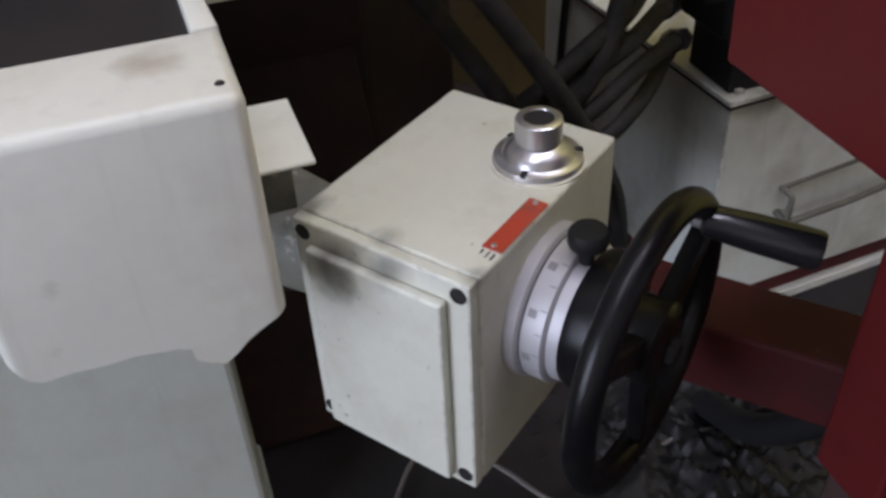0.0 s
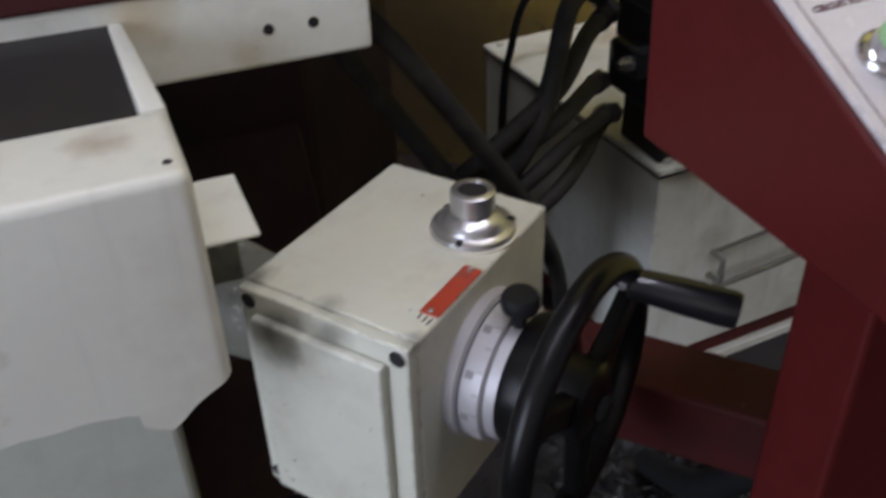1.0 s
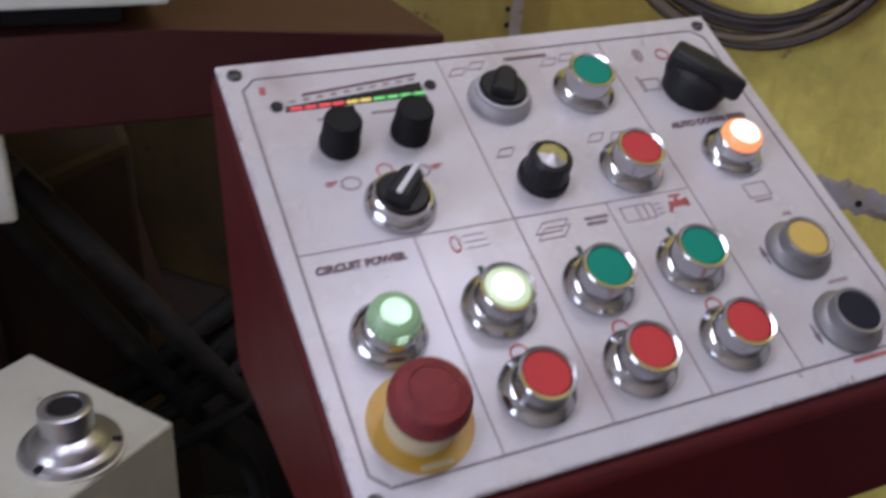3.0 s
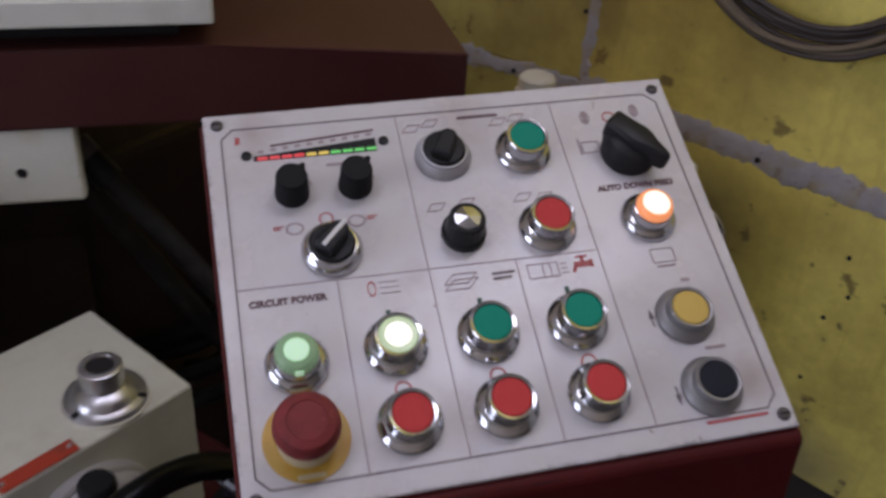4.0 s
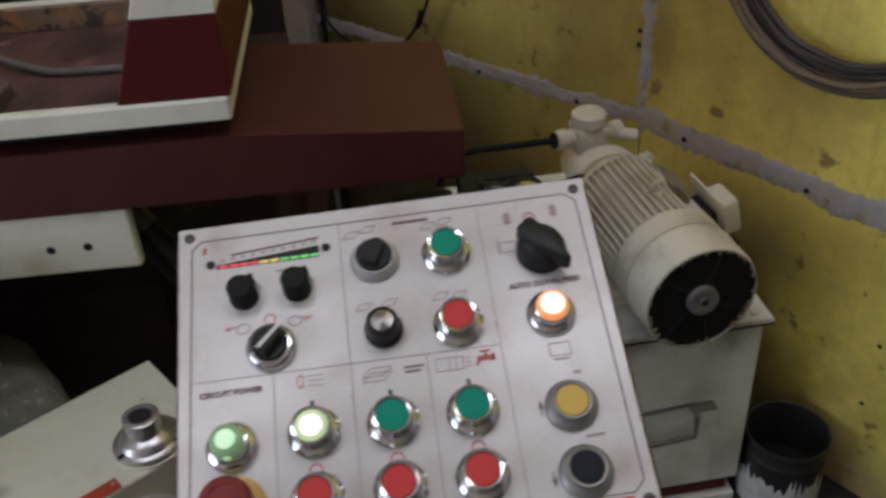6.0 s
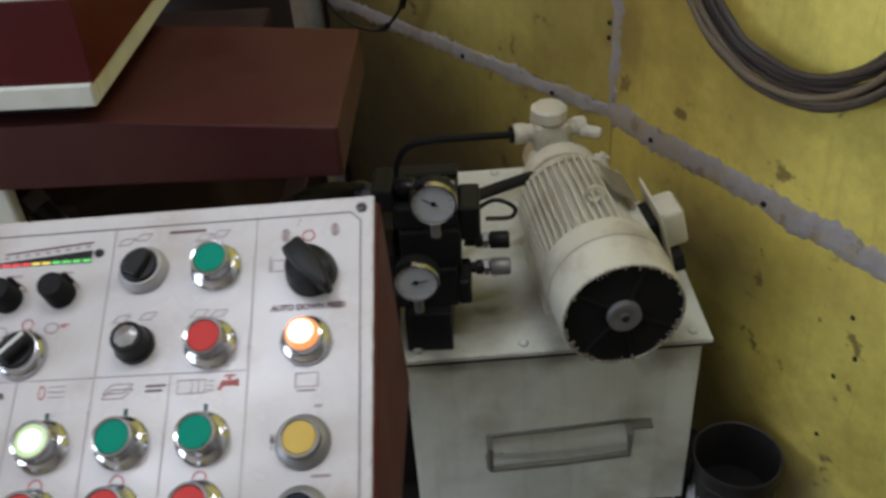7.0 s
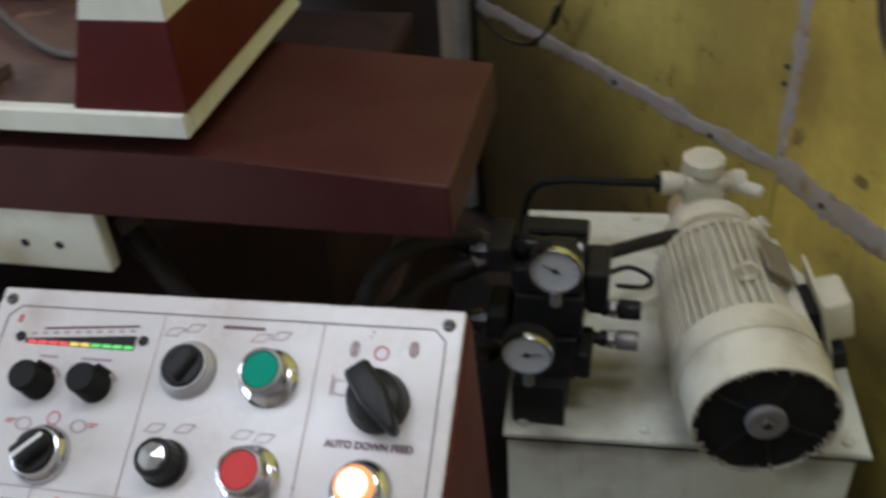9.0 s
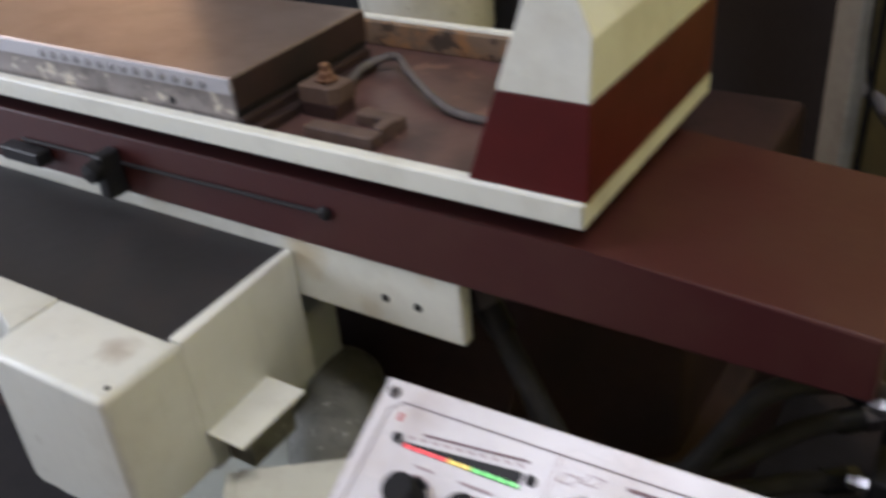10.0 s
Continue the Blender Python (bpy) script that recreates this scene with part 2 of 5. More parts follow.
CAP_YELLOW = node_material("yellow_cap", (0.62, 0.44, 0.11), rough=0.62, spread=0.06, stains=(0.46, 0.30, 0.06), stain_scale=60, stain_amount=0.4, bump=0.02, shine=0.2)
CAP_BLACK = node_material("navy_black_cap", (0.012, 0.014, 0.024), rough=0.62, spread=0.1, bump=0.02, shine=0.2)
MUSHROOM = node_material("mushroom_red", (0.20, 0.022, 0.022), rough=0.7, spread=0.12, stains=(0.11, 0.018, 0.02), stain_scale=70, stain_amount=0.8, bump=0.05, spots=(0.30, 0.06, 0.05), spot_scale=90, spot_cut=0.62)
LEGEND_YELLOW = node_material("legend_yellow", (0.50, 0.31, 0.04), rough=0.4, spread=0.06, stains=(0.48, 0.22, 0.02), stain_scale=60, stain_amount=0.8, bump=0.02, spots=(0.25, 0.16, 0.05), spot_scale=120, spot_cut=0.66)
IVORY = node_material("ivory_ring", (0.52, 0.44, 0.27), rough=0.45, spread=0.08, bump=0.02)
ORANGE_LABEL = node_material("orange_red_label", (0.36, 0.045, 0.022), rough=0.35, spread=0.1, stains=(0.16, 0.05, 0.035), stain_scale=50, stain_amount=0.8, bump=0.02, edge=(0.3, 0.2, 0.16))
LENS_GREEN = glow_material("lit_green_lens", (0.20, 0.32, 0.18), (0.50, 0.88, 0.45), 0.22)
CORE_GREEN = glow_material("bright_green_core", (0.5, 0.8, 0.5), (0.62, 1.0, 0.60), 0.75)
CORE_ORANGE = glow_material("bright_orange_core", (0.8, 0.6, 0.5), (1.0, 0.80, 0.58), 2.4)
DUSTY_BROWN = node_material("dusty_brown_iron", (0.13, 0.085, 0.065), rough=0.65, spread=0.2, stains=(0.035, 0.024, 0.02), stain_scale=30, stain_amount=0.7, bump=0.15, edge=(0.02, 0.015, 0.014))
NAME_TAN = node_material("dull_tan_plate", (0.27, 0.24, 0.19), rough=0.5, metal=0.2, spread=0.1, stains=(0.15, 0.13, 0.10), stain_scale=40, stain_amount=0.5, bump=0.05)
RUST_CREAM = node_material("rusted_cream_paint", (0.19, 0.13, 0.085), rough=0.65, spread=0.25, stains=(0.38, 0.17, 0.05), stain_scale=30, stain_amount=1.0, bump=0.3, spots=(0.035, 0.026, 0.022), spot_scale=26, spot_cut=0.52)
HOSE_GREY = node_material("dusty_grey_hose", (0.12, 0.105, 0.10), rough=0.6, spread=0.15, stains=(0.05, 0.045, 0.04), stain_scale=25, stain_amount=0.6, bump=0.1)
DUSTY_HOSE = node_material("dusty_black_hose", (0.022, 0.021, 0.020), rough=0.65, spread=0.2, stains=(0.055, 0.05, 0.045), stain_scale=30, stain_amount=0.6, bump=0.1, shine=0.2)
COIL_BROWN = node_material("dusty_dark_cable", (0.046, 0.033, 0.028), rough=0.5, spread=0.2, stains=(0.09, 0.075, 0.055), stain_scale=18, stain_amount=0.5, bump=0.08)
COIL_TAN = node_material("tan_cable", (0.15, 0.115, 0.07), rough=0.55, spread=0.2, stains=(0.12, 0.09, 0.06), stain_scale=18, stain_amount=0.6, bump=0.08)
HANDLE_GREY = node_material("grimy_rod", (0.12, 0.115, 0.095), rough=0.55, spread=0.15, stains=(0.10, 0.09, 0.07), stain_scale=45, stain_amount=0.6, bump=0.05)
INK_GREY = node_material("grey_print", (0.20, 0.195, 0.20), rough=0.5, spread=0.2, grain=300, bump=0.0)
BAG_BLACK = node_material("black_sheet_plastic", (0.010, 0.0095, 0.010), rough=0.5, spread=0.2, stains=(0.03, 0.027, 0.025), stain_scale=20, stain_amount=0.5, bump=0.2, shine=0.3)
SCREW_DARK = node_material("darkened_screw", (0.10, 0.09, 0.09), rough=0.45, metal=0.6, spread=0.2, bump=0.05)
RED_DULL = node_material("dull_grimy_red", (0.050, 0.010, 0.010), rough=0.62, spread=0.15, stains=(0.022, 0.012, 0.011), stain_scale=8, stain_amount=0.75, bump=0.08, spots=(0.09, 0.05, 0.04), spot_scale=40, spot_cut=0.74, shine=0.12)
WHEEL_BLACK = node_material("dull_black_handwheel", (0.0045, 0.0045, 0.005), rough=0.3, spread=0.15, stains=(0.014, 0.013, 0.013), stain_scale=25, stain_amount=0.5, bump=0.05, shine=0.2)
LENS_WHITE = glow_material("lit_pale_green_lens", (0.42, 0.50, 0.32), (0.74, 1.0, 0.50), 0.62)
CORE_WHITE = glow_material("bright_white_core", (0.8, 0.85, 0.65), (0.95, 1.0, 0.78), 1.9)
LENS_ORANGE = glow_material("lit_orange_lens", (0.6, 0.22, 0.09), (1.0, 0.34, 0.11), 1.5)
LED_RED = glow_material("lit_red_segment", (0.5, 0.05, 0.06), (1.0, 0.10, 0.10), 0.9)
LED_YELLOW = glow_material("lit_yellow_segment", (0.5, 0.4, 0.1), (0.95, 0.70, 0.12), 0.9)
LED_GREEN = glow_material("lit_green_segment", (0.1, 0.4, 0.12), (0.16, 0.80, 0.16), 0.9)
WHITE_MARK = node_material("white_paint_mark", (0.66, 0.66, 0.66), rough=0.5, spread=0.05, bump=0.0)
WALL_YELLOW = node_material("yellow_wall_paint", (0.76, 0.66, 0.15), rough=0.75, spread=0.2, grain=60, stains=(0.36, 0.27, 0.055), stain_scale=4.5, stain_amount=0.85, bump=0.35, bump_scale=45, spots=(0.16, 0.11, 0.04), spot_scale=18, spot_cut=0.63, streaks=(0.50, 0.40, 0.07))
# contact shade beside the tank, put into the wall's colour
add_dirt_and_shade(WALL_YELLOW, [(0.21, 0, 0.30, 0.17, 0.8)], (0.16, 0.12, 0.05))
add_dirt_and_shade(WALL_YELLOW, [(0.46, 0, -0.03, 0.15, 0.75), (0.30, 0, 0.0, 0.20, 0.7)], (0.16, 0.13, 0.10))
# brown grime together with the painted shade behind machine and tank
add_dirt_and_shade(WALL_YELLOW, [(-0.66, 0, 0.12, 0.85, 0.8), (-0.80, 0, 0.70, 0.55, 0.75), (-0.28, 0, 0.16, 0.50, 0.6), (0.10, 0, 0.10, 0.30, 0.75), (0.27, 0, 0.06, 0.17, 0.7), (-0.16, 0, 0.62, 0.26, 0.5), (0.12, 0, 0.36, 0.10, 0.45), (0.02, 0, 0.56, 0.08, 0.5)], (0.070, 0.046, 0.020))
# darkest low marks: grime plus shade painted at the wall's foot
add_dirt_and_shade(WALL_YELLOW, [(-0.50, 0, -0.03, 0.46, 0.7), (-0.85, 0, 0.0, 0.50, 0.7), (-0.15, 0, -0.02, 0.34, 0.6)], (0.026, 0.021, 0.016))
add_dirt_and_shade(WALL_YELLOW, [(-0.06, 0, 0.60, 0.34, 0.55), (0.26, 0, 0.54, 0.14, 0.4), (0.14, 0, 0.72, 0.12, 0.4), (0.42, 0, 0.36, 0.10, 0.35)], (0.27, 0.19, 0.05))
add_dirt_and_shade(CREAM, [(-0.28, 0.451, 0.615, 0.035, 0.6), (-0.20, 0.451, 0.57, 0.02, 0.3), (-0.13, 0.451, 0.63, 0.02, 0.35)], (0.48, 0.38, 0.20))
add_dirt_and_shade(TRAY_FLOOR, [(-0.33, 0.06, 0.722, 0.05, 0.8), (-0.30, 0.14, 0.722, 0.04, 0.7), (-0.40, 0.22, 0.722, 0.06, 0.7)], (0.016, 0.015, 0.016))
# dirt marks; the large lid one also paints the valve stack's shade
add_dirt_and_shade(TANK_CREAM, [(0.11, 0.0, 0.205, 0.05, 0.25), (0.30, 0.0, 0.215, 0.045, 0.3), (0.20, 0.0, 0.332, 0.045, 0.6), (0.34, 0.0, 0.332, 0.06, 0.7), (0.05, 0.0, 0.335, 0.04, 0.6), (0.20, 0.10, 0.341, 0.09, 0.45), (0.10, 0.07, 0.341, 0.13, 0.8), (0.36, 0.20, 0.341, 0.06, 0.5), (0.20, 0.0, 0.10, 0.10, 0.25), (0.37, 0.0, 0.10, 0.08, 0.4)], (0.13, 0.11, 0.075))
add_dirt_and_shade(MOTOR_CREAM, [(0.03, -0.075, 0.06, 0.03, 0.45), (-0.06, -0.045, 0.05, 0.03, 0.4), (0.0, -0.07, 0.26, 0.03, 0.5), (0.05, 0.05, 0.03, 0.03, 0.5)], (0.20, 0.17, 0.11))
add_dirt_and_shade(PLATE, [(0.030, 0.050, 0.02, 0.014, 0.5), (0.15, 0.200, 0.10, 0.03, 0.3), (0.02, 0.195, 0.10, 0.02, 0.45), (0.11, 0.02, 0.01, 0.02, 0.3), (0.27, 0.02, 0.01, 0.02, 0.4), (0.21, 0.11, 0.05, 0.015, 0.3), (0.10, 0.10, 0.05, 0.016, 0.3)], (0.30, 0.22, 0.18))
BATTEN = node_material("grey_mortar_band", (0.37, 0.355, 0.365), rough=0.9, spread=0.2, grain=50, stains=(0.36, 0.29, 0.13), stain_scale=26, stain_amount=0.85, bump=0.5, bump_scale=60, spots=(0.26, 0.22, 0.16), spot_scale=30, spot_cut=0.60)
GREY_POST = node_material("grey_post", (0.34, 0.335, 0.29), rough=0.8, spread=0.15, stains=(0.14, 0.13, 0.11), stain_amount=0.6, bump=0.3)
# pale so the unseen walls and ceiling bounce fill light into dark areas
SHED = node_material("shed_wall", (0.62, 0.60, 0.56), rough=0.9, spread=0.15, stains=(0.36, 0.34, 0.30), stain_scale=2, bump=0.2)
# near-black so the back wall and the opening beside the post stay dark
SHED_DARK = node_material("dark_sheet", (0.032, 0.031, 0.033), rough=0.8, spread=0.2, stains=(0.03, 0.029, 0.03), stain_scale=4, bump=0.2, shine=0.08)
FLOOR = node_material("oily_concrete", (0.026, 0.024, 0.024), rough=0.8, spread=0.3, grain=25, stains=(0.030, 0.022, 0.020), stain_scale=4, stain_amount=0.6, bump=0.4, bump_scale=40, shine=0.15)
CAN_GREY = node_material("sooty_can", (0.034, 0.032, 0.032), rough=0.5, metal=0.3, spread=0.2, stains=(0.04, 0.038, 0.037), stain_scale=18, stain_amount=0.7, bump=0.15)
PAINT_DRIP = node_material("white_drips", (0.55, 0.56, 0.57), rough=0.45, spread=0.08, stains=(0.3, 0.3, 0.3), stain_scale=40, stain_amount=0.7, bump=0.15, streaks=(0.05, 0.05, 0.05))
GAUGE_FACE = node_material("gauge_dial", (0.45, 0.46, 0.47), rough=0.35, spread=0.04, bump=0.0)


# ---------- mesh helpers ----------
def part(name, bm, material, parent=None, label="", m=None, smooth=False):
    me = bpy.data.meshes.new(name)
    bmesh.ops.recalc_face_normals(bm, faces=bm.faces)
    bm.to_mesh(me)
    bm.free()
    me.materials.append(material)
    if smooth:
        for p in me.polygons:
            p.use_smooth = True
        me.set_sharp_from_angle(angle=radians(38))
    ob = new(name, me)
    if parent is not None:
        ob.parent = parent
    if m is not None:
        ob.matrix_basis = m
    return tagged(ob, label)


def thing(name, label, category, m=None, group="", kind=""):
    ob = new(name)
    ob.empty_display_size = 0.03
    if m is not None:
        ob.matrix_basis = m
    return tagged(ob, label, category, group, kind)


def add_box(bm, x0, x1, y0, y1, z0, z1, bevel=0.0, segments=2):
    made = bmesh.ops.create_cube(bm, size=1.0)["verts"]
    for v in made:
        v.co = Vector((x0 + (v.co.x + 0.5) * (x1 - x0), y0 + (v.co.y + 0.5) * (y1 - y0), z0 + (v.co.z + 0.5) * (z1 - z0)))
    if bevel:
        edges = list({e for v in made for e in v.link_edges})
        bmesh.ops.bevel(bm, geom=edges, offset=bevel, segments=segments, profile=0.5, affect="EDGES")
    return bm


def box(x0, x1, y0, y1, z0, z1, bevel=0.0, segments=2):
    return add_box(bmesh.new(), x0, x1, y0, y1, z0, z1, bevel, segments)


def add_lathe(bm, profile, n=32, m=None, start=0.0):
    """Turns (radius, height) pairs round z."""
    rings = []
    for r, z in profile:
        if r < 1e-6:
            rings.append([bm.verts.new((0, 0, z))])
        else:
            rings.append([bm.verts.new((r * math.cos(start + 2 * math.pi * k / n), r * math.sin(start + 2 * math.pi * k / n), z)) for k in range(n)])
    for a, b in zip(rings, rings[1:]):
        for k in range(n):
            j = (k + 1) % n
            if len(a) == 1 and len(b) == 1:
                continue
            if len(a) == 1:
                bm.faces.new((a[0], b[k], b[j]))
            elif len(b) == 1:
                bm.faces.new((a[k], a[j], b[0]))
            else:
                bm.faces.new((a[k], a[j], b[j], b[k]))
    if m is not None:
        bmesh.ops.transform(bm, matrix=m, verts=[v for ring in rings for v in ring])
    return bm


def lathe(profile, n=32, m=None, start=0.0):
    return add_lathe(bmesh.new(), profile, n, m, start)


def add_tube(bm, points, radius, n=12, smooth_steps=6):
    """A round bar along a smooth line through the points."""
    pts = [Vector(p) for p in points]
    if len(pts) > 2 and smooth_steps > 1:
        fine = []
        ext = [pts[0] * 2 - pts[1]] + pts + [pts[-1] * 2 - pts[-2]]
        for a, b, c, d in zip(ext, ext[1:], ext[2:], ext[3:]):
            for s in range(smooth_steps):
                t = s / smooth_steps
                fine.append(0.5 * ((2 * b) + (c - a) * t + (2 * a - 5 * b + 4 * c - d) * t * t + (3 * b - a - 3 * c + d) * t ** 3))
        pts = fine + [pts[-1]]
    rings, side = [], None
    for k, p in enumerate(pts):
        way = (pts[min(k + 1, len(pts) - 1)] - pts[max(k - 1, 0)]).normalized()
        if side is None:
            side = way.orthogonal().normalized()
        side = (side - way * side.dot(way)).normalized()
        up = way.cross(side)
        rings.append([bm.verts.new(p + radius * (math.cos(2 * math.pi * j / n) * side + math.sin(2 * math.pi * j / n) * up)) for j in range(n)])
    for a, b in zip(rings, rings[1:]):
        for j in range(n):
            bm.faces.new((a[j], a[(j + 1) % n], b[(j + 1) % n], b[j]))
    bm.faces.new(rings[0][::-1])
    bm.faces.new(rings[-1])
    return bm


def tube(points, radius, n=12, smooth_steps=6):
    return add_tube(bmesh.new(), points, radius, n, smooth_steps)


def add_prism(bm, outline, z0, z1, bevel=0.0, segments=2):
    """An outline in x, y raised from z0 to z1."""
    low = [bm.verts.new((x, y, z0)) for x, y in outline]
    high = [bm.verts.new((x, y, z1)) for x, y in outline]
    n = len(outline)
    bm.faces.new(low[::-1])
    bm.faces.new(high)
    for k in range(n):
        bm.faces.new((low[k], low[(k + 1) % n], high[(k + 1) % n], high[k]))
    if bevel:
        edges = list({e for v in low + high for e in v.link_edges})
        bmesh.ops.bevel(bm, geom=edges, offset=bevel, segments=segments, profile=0.5, affect="EDGES")
    return bm


def prism(outline, z0, z1, bevel=0.0, segments=2, m=None):
    bm = add_prism(bmesh.new(), outline, z0, z1, bevel, segments)
    if m is not None:
        bmesh.ops.transform(bm, matrix=m, verts=bm.verts)
    return bm


def arc_ring(r0, r1, z0, z1, a0, a1, n=24, m=None):
    """A flat piece of a ring between two angles in degrees."""
    outline = [(r1 * math.cos(radians(a0 + (a1 - a0) * k / n)), r1 * math.sin(radians(a0 + (a1 - a0) * k / n))) for k in range(n + 1)]
    inner = [(r0 * math.cos(radians(a0 + (a1 - a0) * k / n)), r0 * math.sin(radians(a0 + (a1 - a0) * k / n))) for k in range(n + 1)]
    return prism(outline + inner[::-1], z0, z1, m=m)


def words(text, size, material, parent, m, name="lettering", label=""):
    curve = bpy.data.curves.new("lettering", "FONT")
    curve.body, curve.size, curve.extrude = text, size, 0.0002
    curve.offset = 0.00022
    curve.align_x, curve.align_y = "CENTER", "CENTER"
    tmp = new("lettering", curve)
    me = bpy.data.meshes.new_from_object(tmp)
    bpy.data.objects.remove(tmp)
    me.materials.clear()
    me.materials.append(material)
    ob = new(name, me)
    ob.parent, ob.matrix_basis = parent, m
    return tagged(ob, label)


YZ = Matrix(((0, 0, 1, 0), (1, 0, 0, 0), (0, 1, 0, 0), (0, 0, 0, 1)))  # outline (y, z) raised along x
FRONT = pose(0, 0, 0, 90)  # outline (x, z), raised towards the viewer (-y)

# ---------- the shed ----------
part("floor", box(-4, 4, -3, 4.5, -0.15, -0.05), FLOOR, label="dark oil-stained concrete floor").update_tag()
tagged(bpy.data.objects["floor"], category="floor", kind="structure")
tagged(part("ceiling", box(-4, 4, -3, 4.5, 3.0, 3.1), SHED), "grey shed ceiling", "ceiling", kind="structure")
west = bmesh.new()
add_box(west, -4.1, -4, -3, -2.3, -0.05, 3.0)
add_box(west, -4.1, -4, 0.0, 4.5, -0.05, 3.0)
add_box(west, -4.1, -4, -2.3, 0.0, 2.55, 3.0)
tagged(part("wall_west", west, SHED), "plain grey shed wall with an assumed doorway, out of view", "wall", kind="structure")
tagged(part("wall_east", box(4, 4.1, -3, 4.5, -0.05, 3.0), SHED), "plain grey shed wall", "wall", kind="structure")
north = bmesh.new()
add_box(north, -4, -3.95, 4.5, 4.6, -0.05, 3.0)
add_box(north, -2.4, 4, 4.5, 4.6, -0.05, 3.0)
add_box(north, -3.95, -2.4, 4.5, 4.6, -0.05, 1.4)
add_box(north, -3.95, -2.4, 4.5, 4.6, 2.8, 3.0)
tagged(part("wall_north", north, SHED_DARK), "dark sheet wall with an added, unseen window opening behind the machine", "wall", kind="structure")
tagged(part("wall_south", box(-4, 4, -3.1, -3, -0.05, 3.0), SHED), "plain grey shed wall", "wall", kind="structure")

# yellow clad wall at an angle behind the machine: local x runs along it, y out of it
WALL = pose(0.580, 0.930, 0, 0, 0, -57)
BEND = pose(0, 0, 0, 0, 0, 9.5)  # the stretch behind the machine
yellow = thing("wall_yellow", "stained yellow painted wall, some shade in its colour, with grey jointing bands", "wall", WALL, kind="structure")
BAND_Z, BAND_H, JOINT_X, JOINT_W = 0.405, 0.042, -0.006, 0.038
part("backing", box(-0.84, 0.0, 0.008, 0.12, -0.05, 3.0), BATTEN, yellow, m=BEND)
part("backing", box(0.0, 1.10, 0.008, 0.12, -0.05, 3.0), BATTEN, yellow)
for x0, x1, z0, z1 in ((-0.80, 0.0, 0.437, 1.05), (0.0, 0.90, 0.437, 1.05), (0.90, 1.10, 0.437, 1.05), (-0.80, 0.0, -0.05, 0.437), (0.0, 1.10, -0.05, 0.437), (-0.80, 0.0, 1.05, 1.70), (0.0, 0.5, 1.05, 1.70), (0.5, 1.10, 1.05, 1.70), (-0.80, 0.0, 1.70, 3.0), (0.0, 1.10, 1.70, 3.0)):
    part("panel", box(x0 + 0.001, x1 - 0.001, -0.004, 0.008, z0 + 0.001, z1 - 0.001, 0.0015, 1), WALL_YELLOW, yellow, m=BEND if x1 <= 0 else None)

# unseen added stretch, grey to keep yellow out of the chrome's reflections
tagged(part("wall_plain", box(1.10, 2.6, -0.004, 0.12, -0.05, 3.0), SHED), "plain grey unseen stretch added beside the yellow wall", "wall", kind="structure")
bpy.data.objects["wall_plain"].matrix_basis = WALL


def mortar(length, width, seed):
    """A smeared mortar band with ragged edges along x, lying in the wall's plane."""
    bm = bmesh.new()
    n = int(length / 0.005)
    rows = []
    for k in range(n + 1):
        x = length * k / n
        lo = -width / 2 + 0.012 * noise.noise(Vector((x * 16, seed, 0))) + 0.008 * noise.noise(Vector((x * 95, seed, 3)))
        hi = width / 2 + 0.012 * noise.noise(Vector((x * 16, seed + 9, 0))) + 0.008 * noise.noise(Vector((x * 95, seed + 9, 3)))
        prof = []
        for f in (0.0, 0.12, 0.35, 0.65, 0.88, 1.0):
            z = lo + (hi - lo) * f
            out = 0.0 if f in (0.0, 1.0) else 0.0018 + 0.0015 * noise.noise(Vector((x * 45, z * 45, seed)))
            prof.append(bm.verts.new((x, -0.0035 - out, z)))
        rows.append(prof)
    for p, q in zip(rows, rows[1:]):
        for c in range(5):
            bm.faces.new((p[c], q[c], q[c + 1], p[c + 1]))
    return bm


part("mortar_band", mortar(0.80, BAND_H * 0.7, 1.0), BATTEN, yellow, m=BEND @ pose(-0.80, 0, BAND_Z + BAND_H / 2), smooth=True)
part("mortar_band", mortar(1.10, BAND_H, 3.0), BATTEN, yellow, m=pose(0, 0, BAND_Z + BAND_H / 2), smooth=True)
part("mortar_band", mortar(0.62, JOINT_W, 5.0), BATTEN, yellow, m=pose(JOINT_X, 0, 1.06, 0, 90, 0), smooth=True)
part("mortar_band", mortar(0.80, 0.04, 8.0), BATTEN, yellow, m=BEND @ pose(-0.80, 0, 1.05), smooth=True)
part("mortar_band", mortar(1.10, 0.04, 9.0), BATTEN, yellow, m=pose(0, 0, 1.05), smooth=True)
part("mortar_band", mortar(0.62, JOINT_W, 12.0), BATTEN, yellow, m=pose(0.90, 0, 1.06, 0, 90, 0), smooth=True)
for k in range(9):
    x = -0.75 + 0.21 * k
    part("nail", lathe([(0, 0.003), (0.004, 0.002), (0.0045, 0)], 8, (BEND if x < 0 else Matrix.Identity(4)) @ pose(x, -0.007, BAND_Z + BAND_H * 0.4, 90)), DARK, yellow)
for z in (0.545, 0.568, 0.70, 0.73, 0.86):
    part("nail", lathe([(0, 0.003), (0.0035, 0.002), (0.004, 0)], 8, pose(JOINT_X - 0.004, -0.007, z, 90)), DARK, yellow)
# flat dark discs paint the shade inside small wall holes
for x, z in ((0.448, 0.234), (0.454, 0.336), (0.445, 0.124), (0.47, 0.28)):
    part("hole", lathe([(0, 0.002), (0.0035, 0.001), (0.004, 0)], 8, pose(x, -0.0035, z, 90)), DARK, yellow)
tagged(part("post", box(-0.840, -0.765, -0.03, 0.0, -0.05, 3.0, 0.004), GREY_POST, label="grey wall post"), "grey concrete post at the end of the yellow wall", "post", kind="structure")
bpy.data.objects["post"].matrix_basis = WALL @ BEND
